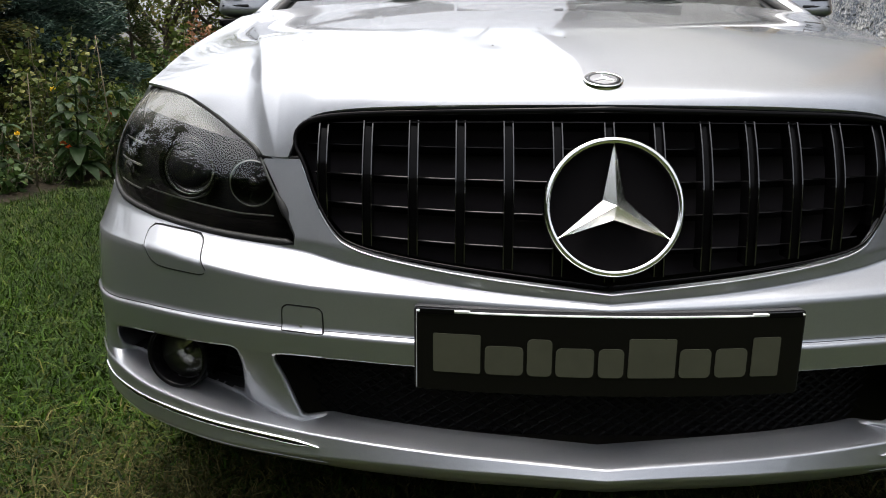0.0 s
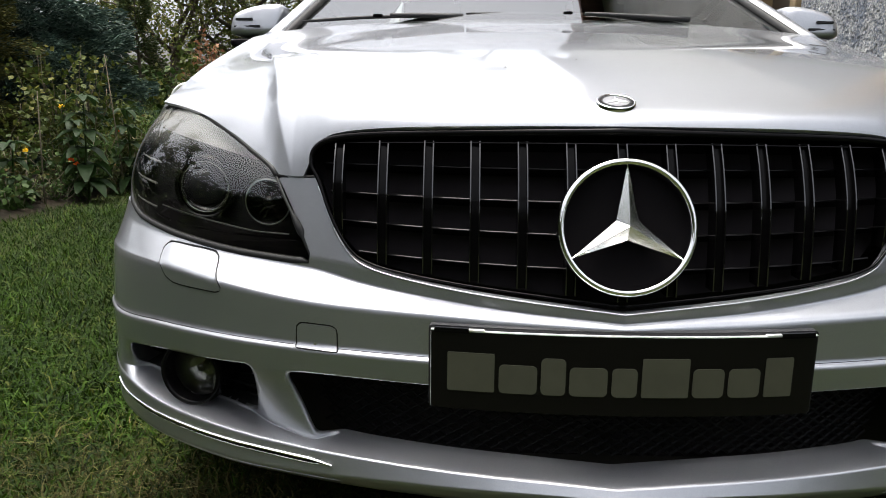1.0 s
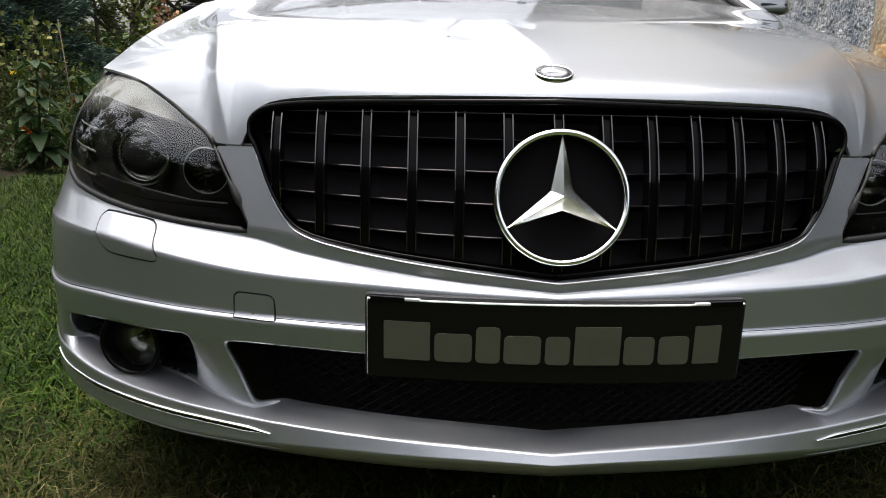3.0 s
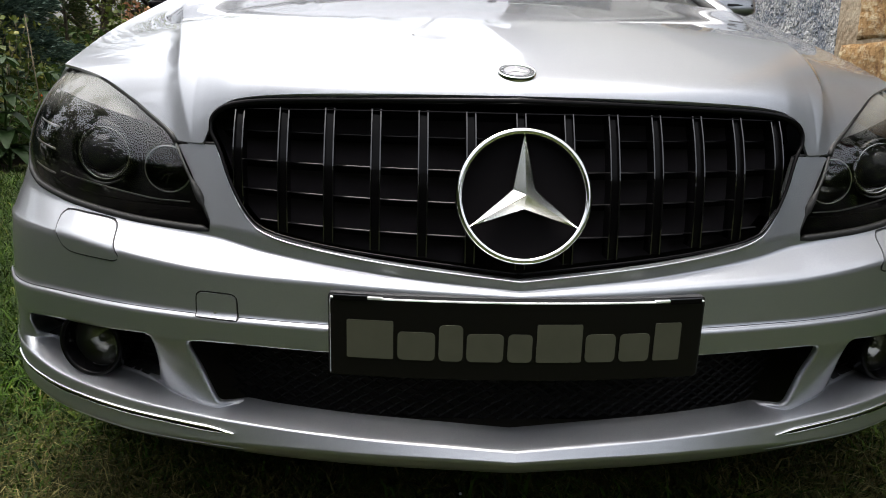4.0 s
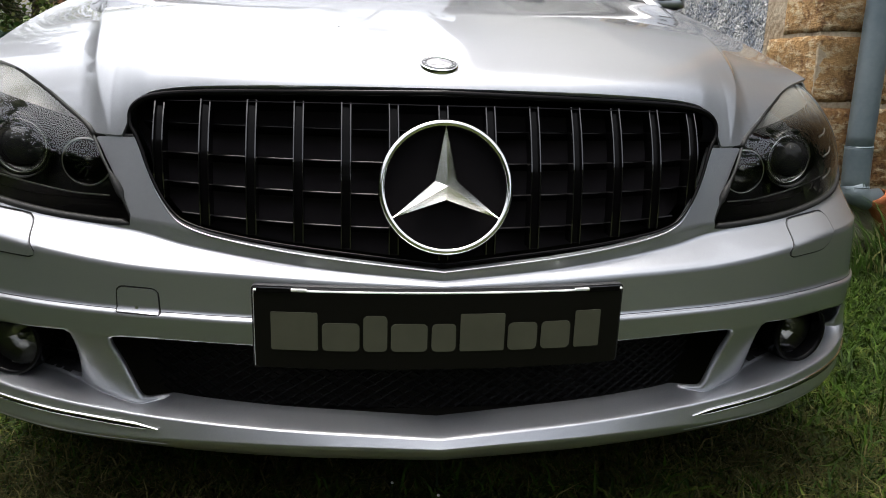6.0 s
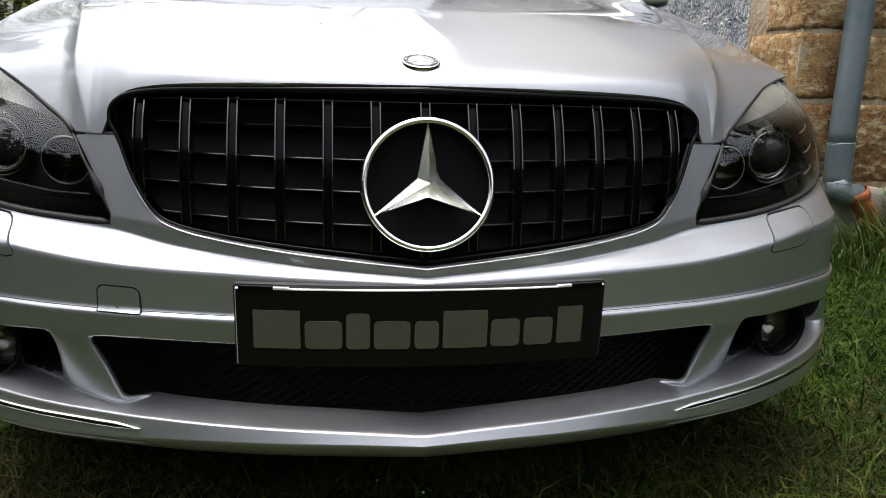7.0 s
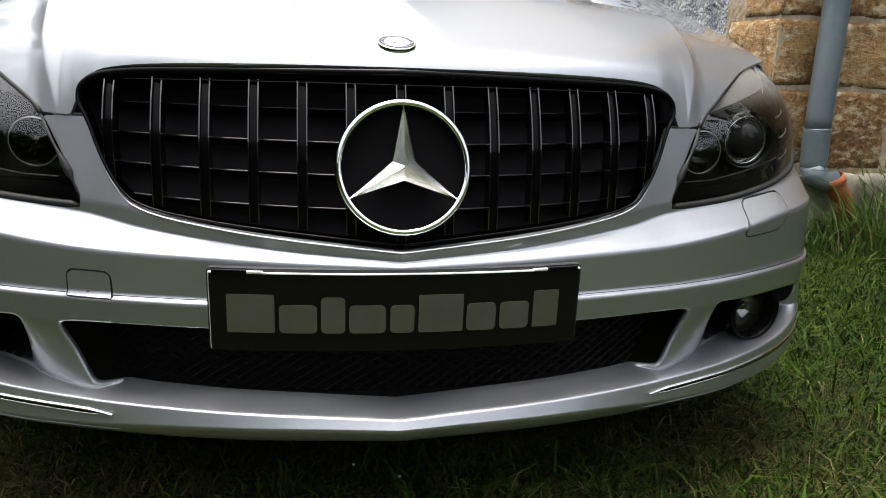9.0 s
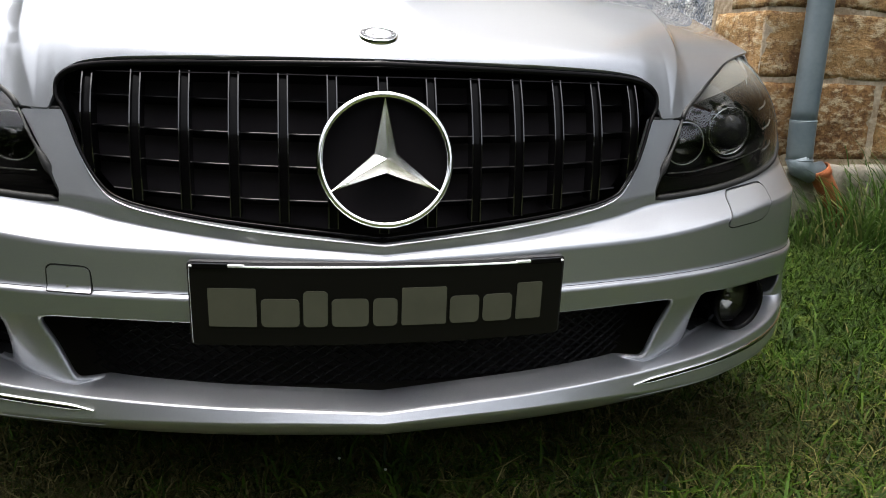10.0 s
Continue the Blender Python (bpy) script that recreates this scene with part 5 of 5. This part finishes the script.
leafy_plant((-3.62, 4.55, .04), .45, 82, 4, "small plant with broad green leaves", .17)
leafy_plant((-3.55, 5.35, .04), .60, 83, 4, "leafy plant with broad dark leaves", .18)
leafy_plant((-3.15, 6.2, .04), .60, 84, 4, "leafy plant beside tall grass", .16)
for k, (x, y, h, m, lb) in enumerate(((-3.38, 4.95, .30, ORANGE, "orange flower head"), (-3.30, 4.90, .27, ORANGE, "orange flower head"), (-3.33, 5.75, .50, ORANGE, "orange flower head"), (-3.62, 4.75, .38, YELLOW, "yellow flower head"), (-4.05, 4.6, .42, YELLOW, "yellow flower head"), (-3.55, 5.2, .72, YELLOW, "yellow flower head"))):
    flower((x, y, .04), h, m, 90 + k, lb + " on a thin stem", .024)["group"] = "flowers in the bed"
for k, (x, y, h) in enumerate(((-3.25, 6.5, .85), (-3.5, 7.0, .95), (-3.1, 7.0, .9), (-3.5, 7.9, 1.1), (-3.95, 7.3, .9), (-3.2, 7.6, .9))):
    grass_clump("grass_clump", (x, y, .03), h, .45, 100 + k, 300, TUFT, "tall loose clump of garden grass")
shrub("yellow_bush", (-3.85, 8.6, .03), 1.5, .34, 110, 900, .09, BERRY, "yellow-green bush with upright shoots", stems=10)
shrub("yellow_bush", (-4.6, 9.3, .03), 1.2, .5, 112, 900, .09, HERB, "green bush with upright shoots", stems=10)
shrub("seed_plant", (-3.83, 9.5, .03), 1.65, .26, 111, 1000, .07, RUST, "rust-brown plant with dry seed heads", "plant", 16)
for k, (x, y, h, t) in enumerate(((-3.42, 4.6, .88, .02), (-3.72, 4.65, .66, -.10), (-3.25, 5.6, 1.22, -.10))):
    st = mesh_of("stake", *tube(np.array([(x, y, 0), (x + t * .5, y, h * .5), (x + t, y, h)]), [.007, .006, .004], 6), STALK)
    tagged(st, "thin weathered wooden plant stake", "stake")
# far hedge that closes the garden
# the last four rows are unseen, added to darken what the car reflects
for k, (x0, y0, n, dx, dy) in enumerate(((-17, 14, 3, 2.6, .6), (-14, 24, 9, 3.2, .1), (-9, -8, 3, 3.0, 0), (-7.0, -8, 4, .05, 3.0), (0, -11, 3, 3.0, .4), (6.8, -8, 4, .05, 3.0))):
    rg = np.random.default_rng(130 + k)
    top = (1.9, 1.9, 4.0, 3.3, 2.2, 2.3)[k]
    pts = np.concatenate([np.array((x0 + dx * i, y0 + dy * i, 0)) + rg.normal(0, 1, (4200, 3)) * (1.2, .9, 0) + np.array((0, 0, 1.0)) * rg.uniform(0, top + rg.normal(0, .5), (4200, 1)) for i in range(n)])
    o = raw_mesh("hedge", *leaf_cloud(pts, np.full(len(pts), .36), rg, .2, .7), TREE_LEAF)
    tagged(o, "overgrown garden hedge, in part unseen and added for reflections", "hedge", kind="stuff")


# white plastic chair
def garden_chair(at, yaw):
    ch = empty("garden_chair", "white plastic garden chair with slatted back", "chair", at=at)
    ch.rotation_euler = (0, 0, radians(yaw))
    W = material("white_plastic", (0.78, 0.78, 0.74), 0.35, 0, 0.5, var=0.06)
    bm = bmesh.new()
    box(bm, -.24, .24, -.22, .22, .40, .43)
    bevel_all(bm, .012)
    part("seat", bm, W, ch)
    p = [(-.23, .20, .43), (-.25, .25, .65), (-.235, .28, .80), (-.17, .295, .90), (0, .30, .92), (.17, .295, .90), (.235, .28, .80), (.25, .25, .65), (.23, .20, .43)]
    q = np.array(p)
    for _ in range(3):
        q = np.vstack([q[:1], np.stack([q[:-1] * .75 + q[1:] * .25, q[:-1] * .25 + q[1:] * .75], 1).reshape(-1, 3), q[-1:]])
    v, f = tube(q, .026, 8, flat=.6)
    mesh_of("back_frame", v, f, W, ch)
    bm = bmesh.new()
    arc_ = [(x, .80 + .105 * math.sqrt(max(0, 1 - (x / .235) ** 2))) for x in np.linspace(-.232, .232, 17)]
    front = [bm.verts.new((x, .283, .80)) for x, h in arc_] + [bm.verts.new((x, .290, h)) for x, h in arc_[::-1]]
    back_ = [bm.verts.new((q.co.x, q.co.y + .014, q.co.z)) for q in front]
    n = len(arc_)
    for i in range(n - 1):
        bm.faces.new((front[i], front[i + 1], front[2 * n - 2 - i], front[2 * n - 1 - i]))
        bm.faces.new((back_[i + 1], back_[i], back_[2 * n - 1 - i], back_[2 * n - 2 - i]))
        bm.faces.new((front[i + 1], front[i], back_[i], back_[i + 1]))
    bmesh.ops.recalc_face_normals(bm, faces=bm.faces[:])
    part("top_rail", bm, W, ch)
    for k in range(-4, 5):
        x = k * .045
        top = .87 - .06 * (abs(k) / 4) ** 2
        v, f = tube(np.array([(x, .205, .46), (x * 1.03, .25, .65), (x, .288, top)]), .013, 6, flat=.6)
        mesh_of("back_slat", v, f, W, ch)
    for x in (-.22, .22):
        for y in (-.2, .2):
            v, f = tube(np.array([(x * 1.08, y * 1.1, 0), (x, y, .41)]), [.02, .026], 8)
            mesh_of("leg", v, f, W, ch)
        v, f = tube(np.array([(x * 1.15, -.22, .40), (x * 1.2, -.22, .62), (x * 1.2, .0, .64), (x * 1.1, .25, .65)]), .02, 8)
        mesh_of("armrest", v, f, W, ch)


garden_chair((-2.56, 5.75, .06), 196)

# ---- house ----
HX, HY = 1.92, 2.25
MORTAR = material("lime_mortar", (0.44, 0.37, 0.27), 0.95, 0, 0.1, alt=(0.27, 0.205, 0.135), scale=6, bump=1.0, bump_scale=35, fine=0.6)
ROUGHCAST = material("blue_grey_roughcast", (0.15, 0.17, 0.205), 0.95, 0, 0.15, alt=(0.42, 0.42, 0.41), scale=9, bump=1.0, bump_scale=38, fine=1.6)
ROUGHCAST.node_tree.nodes["Bump"].inputs["Distance"].default_value = 0.03
TIMBER = material("honey_timber", (0.27, 0.20, 0.11), 0.6, 0, 0.3, var=0.4, scale=6, bump=0.3, bump_scale=50)
ZINC = material("zinc_grey_paint", (0.115, 0.15, 0.17), 0.42, 0.25, 0.5, alt=(0.165, 0.20, 0.215), scale=5, bump=0.08, bump_scale=20, fine=0.3)
CLAY = material("terracotta", (0.42, 0.13, 0.05), 0.7, 0, 0.3, var=0.35, scale=14, bump=0.3)
CONCRETE = material("pale_footing", (0.38, 0.35, 0.29), 0.95, 0, 0.1, alt=(0.24, 0.22, 0.17), scale=7, bump=0.9, bump_scale=30, fine=0.5)
ROOF = material("roof_tiles", (0.16, 0.07, 0.045), 0.8, 0, 0.2, var=0.5, scale=4, bump=0.6, bump_scale=20)


def sandstone():
    m = material("ochre_sandstone", (0.36, 0.225, 0.102), 0.92, 0, 0.15, alt=(0.14, 0.078, 0.038), scale=5.5, fine=0.9, bump=0.9, bump_scale=48)
    n, l = m.node_tree.nodes, m.node_tree.links
    b = n["Principled BSDF"]
    src = b.inputs["Base Color"].links[0].from_socket
    info = n.new("ShaderNodeObjectInfo")
    tint = n.new("ShaderNodeValToRGB")
    for i, (p, c) in enumerate(((0, (.78, .68, .62)), (.25, (.85, .80, .76)), (.6, (.95, .92, .88)), (1, (1.08, 1.06, 1.02)))):
        e = tint.color_ramp.elements[i] if i < 2 else tint.color_ramp.elements.new(p)
        e.position, e.color = p, (*c, 1)
    l.new(info.outputs["Random"], tint.inputs["Fac"])
    mul = n.new("ShaderNodeMix")
    mul.data_type, mul.blend_type = "RGBA", "MULTIPLY"
    mul.inputs[0].default_value = 1
    l.new(src, mul.inputs[6]), l.new(tint.outputs["Color"], mul.inputs[7])
    # pale crusts
    tc = n.new("ShaderNodeTexCoord")
    mp = n.new("ShaderNodeMapping")
    mp.inputs["Scale"].default_value = (.8, .8, 1.5)
    mp.inputs["Rotation"].default_value = (0, .35, 0)
    l.new(tc.outputs["Object"], mp.inputs["Vector"])
    cr = n.new("ShaderNodeTexNoise")
    cr.inputs["Scale"].default_value, cr.inputs["Detail"].default_value, cr.inputs["Roughness"].default_value = 19, 8, .70
    l.new(mp.outputs["Vector"], cr.inputs["Vector"])
    ramp = n.new("ShaderNodeValToRGB")
    ramp.color_ramp.elements[0].position, ramp.color_ramp.elements[1].position = .50, .64
    l.new(cr.outputs["Fac"], ramp.inputs["Fac"])
    mx = n.new("ShaderNodeMix")
    mx.data_type = "RGBA"
    l.new(ramp.outputs["Color"], mx.inputs[0]), l.new(mul.outputs[2], mx.inputs[6])
    mx.inputs[7].default_value = (.53, .425, .27, 1)
    l.new(mx.outputs[2], b.inputs["Base Color"])
    bp = n.new("ShaderNodeBump")
    bp.inputs["Strength"].default_value, bp.inputs["Distance"].default_value = 1.0, .022
    l.new(cr.outputs["Fac"], bp.inputs["Height"]), l.new(bp.outputs["Normal"], b.inputs["Normal"])
    return m


STONE = sandstone()
house = empty("house", "old stone house with blue-grey roughcast side", "house", at=(0, 0, 0))


def slab(name, dims, mat, parent, label="", bev=0.0):
    bm = bmesh.new()
    box(bm, *dims)
    if bev:
        bevel_all(bm, bev)
    return part(name, bm, mat, parent, label)


# unseen upper storey: its height and pale colour are added for the bonnet's reflections
EAVE = 6.8
REFLECTED_PALE = material("pale_reflected_wall", (0.56, 0.555, 0.53), 0.9, 0, 0.15, alt=(0.44, 0.435, 0.41), scale=2.5, bump=0.5, bump_scale=40, fine=0.4)
front_wall = slab("front_wall", (HX - .004, 9.0, HY - .023, HY + .45, 0, 2.62), MORTAR, house, "coursed sandstone wall")
slab("unseen_upper_wall", (HX + .002, 9.0, HY + .010, HY + .45, 2.62, EAVE), REFLECTED_PALE, house, "unseen pale upper storey added for reflections on the bonnet")
slab("unseen_upper_wall", (HX + .010, HX + .45, HY + .45, 13.6, 2.62, EAVE), REFLECTED_PALE, house)
slab("footing", (HX - .01, 9.0, HY - .02, HY + .4, -.1, .29), CONCRETE, house, "pale rubble footing")
slab("side_wall", (HX + .02, HX + .45, HY + .45, 4.08, 0, 2.62), ROUGHCAST, house, "blue-grey roughcast wall")
slab("side_wall", (HX + .02, HX + .45, 5.0, 5.6, 0, 2.62), ROUGHCAST, house)
slab("side_wall", (HX + .02, HX + .45, 6.8, 14.0, 0, 2.62), ROUGHCAST, house)
slab("side_wall", (HX + .02, HX + .45, 5.6, 6.8, 0, 1.1), ROUGHCAST, house)
slab("side_wall", (HX + .02, HX + .45, 5.6, 6.8, 2.5, 2.62), ROUGHCAST, house)
slab("side_wall", (HX + .02, HX + .45, 4.08, 5.0, 2.15, 2.62), ROUGHCAST, house)
slab("rear_wall", (HX + .02, 9.0, 13.6, 14.0, 0, EAVE), ROUGHCAST, house)
slab("far_wall", (8.6, 9.0, HY + .45, 13.6, 0, EAVE), MORTAR, house)
# door with timber frame, window
door = slab("door", (HX + .16, HX + .21, 4.18, 4.90, .05, 2.05), material("dark_door_paint", (0.05, 0.035, 0.022), 0.5, var=0.3), house, "dark wooden door")
for d in ((HX - .015, HX + .2, 4.08, 4.18, 0, 2.15), (HX - .015, HX + .2, 4.90, 5.0, 0, 2.15), (HX - .015, HX + .2, 4.18, 4.90, 2.05, 2.15)):
    slab("door_frame", d, TIMBER, house, "honey timber frame", .006)
WHITE_FRAME = material("white_window_paint", (0.62, 0.62, 0.60), 0.45, var=0.1)
window = empty("window", "", "")
window.parent = house
for d in ((HX + .06, HX + .14, 5.6, 5.68, 1.1, 2.5), (HX + .06, HX + .14, 6.72, 6.8, 1.1, 2.5), (HX + .06, HX + .14, 5.68, 6.72, 1.1, 1.18), (HX + .06, HX + .14, 5.68, 6.72, 2.42, 2.5), (HX + .06, HX + .14, 6.16, 6.24, 1.18, 2.42)):
    slab("window_frame", d, WHITE_FRAME, window, "white painted frame", .006)
slab("window_sill", (HX - .06, HX + .14, 5.55, 6.85, 1.05, 1.1), CONCRETE, window, "", .008)
for y0, y1 in ((5.68, 6.16), (6.24, 6.72)):
    slab("pane", (HX + .095, HX + .105, y0, y1, 1.18, 2.42), material("window_glass", (0.02, 0.025, 0.03), 0.03, 0, 0.8) if "window_glass" not in bpy.data.materials else bpy.data.materials["window_glass"], window)
slab("room_dark", (HX + .46, HX + .5, 4.1, 7.0, .0, 3.0), DARK, house)
# roof
bm = bmesh.new()
xm, zr = (HX + 9.0) / 2, EAVE + 3.2
for a in ((HX - .45, EAVE - .28, xm, zr), (9.45, EAVE - .28, xm, zr)):
    vs = [bm.verts.new(c) for c in ((a[0], HY - .3, a[1]), (a[0], 14.3, a[1]), (a[2], 14.3, a[3]), (a[2], HY - .3, a[3]))]
    fc = bm.faces.new(vs)
ex = bmesh.ops.extrude_face_region(bm, geom=bm.faces[:])
for v in ex["geom"]:
    if isinstance(v, bmesh.types.BMVert):
        v.co.z += .14
bmesh.ops.recalc_face_normals(bm, faces=bm.faces[:])
part("roof", bm, ROOF, house, "red-brown tiled roof")
for y in (HY + .2, 13.8):
    bm = bmesh.new()
    vs = [bm.verts.new(c) for c in ((HX + .02, y - .18, EAVE), (9.0, y - .18, EAVE), (xm, y - .18, zr - .05), (HX + .02, y + .18, EAVE), (9.0, y + .18, EAVE), (xm, y + .18, zr - .05))]
    for q in ((0, 1, 2), (5, 4, 3), (0, 3, 4, 1), (1, 4, 5, 2), (2, 5, 3, 0)):
        bm.faces.new([vs[i] for i in q])
    part("gable", bm, MORTAR, house)


def stone(x0, x1, y0, y1, z0, z1, rg, parent):
    """A rough-dressed block: a lumpy face, crumbled edges."""
    bm = bmesh.new()
    box(bm, x0, x1, y0, y1, z0, z1)
    bmesh.ops.subdivide_edges(bm, edges=bm.edges[:], cuts=11, use_grid_fill=True)
    off = Vector((rg.uniform(0, 50), rg.uniform(0, 50), rg.uniform(0, 50)))
    mid = Vector(((x0 + x1) / 2, (y0 + y1) / 2, (z0 + z1) / 2))
    for v in bm.verts:
        e = sorted((min(v.co.x - x0, x1 - v.co.x), min(v.co.y - y0, y1 - v.co.y), min(v.co.z - z0, z1 - v.co.z)))[1]
        worn = .007 * max(0, 1 - e / .016)
        k = noise.noise((v.co + off) * 4.2) * .013 + noise.noise((v.co + off) * 13) * .009 + noise.noise((v.co + off) * 31) * .005
        d = (v.co - mid)
        d = Vector((d.x / (x1 - x0), d.y / (y1 - y0), d.z / (z1 - z0))).normalized()
        v.co += d * (k - worn)
    return part("stone", bm, STONE, parent, smooth=True)


rg = np.random.default_rng(5)
z = .31
row = 0
while z < 2.6:
    h = (.375, .31, .33, .28, .34, .30, .32)[row % 7]
    # corner block, long on one face or the other
    long_ = row % 2 == 0
    fw, sw = (1.02, .40) if row == 1 else ((.62, .28) if long_ else (.34, .44))
    stone(HX - .010, HX + fw, HY - .032, HY + sw, z + .006, z + h - .006, rg, front_wall)
    x = HX + fw + .028
    while x < 4.6:
        w = rg.uniform(.55, .95)
        p = rg.uniform(-.038, -.030)
        stone(x, x + w, HY + p, HY + .2, z + .006 + rg.uniform(0, .010), z + h - .006 - rg.uniform(0, .010), rg, front_wall)
        x += w + rg.uniform(.010, .018)
    z += h
    row += 1

# rubble footing under the courses
x = HX - .04
while x < 4.4:
    w = rg.uniform(.16, .42)
    stone(x, x + w, HY - .07 + rg.uniform(-.02, .02), HY + .1, -.05, .30 - rg.uniform(0, .05), rg, front_wall).data.materials[0] = CONCRETE
    x += w * .97

# rough plaster bits over the side wall beyond the quoins
n = 4200
pts = np.stack([np.full(n, HX + .018), rg.uniform(HY + .30, 4.06, n), rg.uniform(.2, 2.3, n)], 1)
pts = pts[~((pts[:, 1] < HY + .47) & (pts[:, 1] < HY + .44 + .06 * np.sin(pts[:, 2] * 19)))]
v, c, s = leaf_cloud(pts + rg.normal(0, .003, pts.shape) * (1, 0, 0), np.full(len(pts), .016), rg, 0, .9)
o = raw_mesh("roughcast_grain", v, c, s, ROUGHCAST)
o.parent, o["kind"] = house, "stuff"

# downpipe with its shoe and the clay pipe that takes it
pipe = empty("downpipe", "grey-blue metal downpipe bent into a drain", "downpipe", at=(0, 0, 0))
PY_ = HY - .125
v, f = tube(np.array([(2.104, PY_, 7.3), (2.104, PY_, 2.0), (2.104, PY_, 1.03), (2.108, PY_, .56), (2.109, PY_, .50)]), .0560, 20)
mesh_of("pipe", v, f, ZINC, pipe)
v, f = tube(np.array([(2.108, PY_, .515), (2.109, PY_, .50), (2.116, PY_, .36), (2.120, PY_, .325)]), [.0582, .0585, .0578, .0575], 20)
mesh_of("pipe_end", v, f, ZINC, pipe)
v, f = tube(np.array([(2.112, PY_, .350), (2.134, PY_ - .004, .295), (2.177, PY_ - .008, .272), (2.237, PY_ - .012, .288)]), [.0578, .0565, .048, .041], 20)
mesh_of("shoe", v, f, ZINC, pipe)
for z_ in (.512, .335):
    v, f = tube(np.array([(2.109 + (.512 - z_) * .06, PY_, z_), (2.109 + (.512 - z_) * .06, PY_, z_ - .004)]), .0600, 20)
    mesh_of("pipe_seam", v, f, ZINC, pipe)
mesh_of("bracket", *tube(np.array([(2.104, PY_, 1.9), (2.104, PY_, 1.93)]), .060, 20), ZINC, pipe)
m = Matrix.Translation((2.246, PY_ - .02, .235)) @ Matrix.Rotation(radians(-35), 4, "Y")
v, f = lathe([(.044, -.26), (.044, .030), (.053, .034), (.053, .070), (.048, .073), (.045, .066), (.044, -.10)], m, 28)
tagged(mesh_of("clay_pipe", v, f, CLAY), "orange clay drain pipe set in the ground", "drain pipe")

# weeds along the footing
for k, (x, y, h, n) in enumerate(((2.34, 1.92, .46, 90), (2.52, 1.88, .56, 110), (2.74, 1.95, .60, 120), (3.0, 1.98, .58, 120), (2.12, 1.95, .24, 60), (3.3, 2.0, .5, 110), (2.45, 1.68, .30, 90), (2.75, 1.72, .34, 100), (2.62, 1.8, .48, 110), (2.95, 1.8, .5, 110), (3.2, 1.75, .4, 100), (2.26, 1.80, .36, 130), (2.05, 1.75, .14, 60))):
    grass_clump("grass_clump", (x, y, 0), h, .28, 200 + k, n, TUFT, "long bent grass growing at the house footing", .0045)["group"] = "grass clumps at the footing"
shrub("weed", (2.98, 1.92, 0), .26, .14, 220, 60, .07, HERB, "broad-leaved weed at the wall", "plant", 8)
# small white daisies in the lawn
DAISY = material("daisy_white", (0.55, 0.55, 0.52), 0.6)
for x, y in ((-.057, .215), (.02, .165)):
    m = Matrix.Translation((x, y, ground_z(x, y) + .06)) @ Matrix.Rotation(.4, 4, "X")
    v, f = lathe([(.0, .0011), (.0014, .0010), (.0026, .0002), (.0028, -.0006), (.0, -.0011)], m, 10)
    d = mesh_of("daisy", v, f, DAISY)
    tagged(d, "small white daisy head in the lawn", "flower", "daisies in the lawn")
    v, f = tube(np.array([(x, y, ground_z(x, y) - .01), (x, y, ground_z(x, y) + .06)]), .0008, 5)
    mesh_of("stem", v, f, BLADE, d).matrix_parent_inverse = d.matrix_world.inverted()
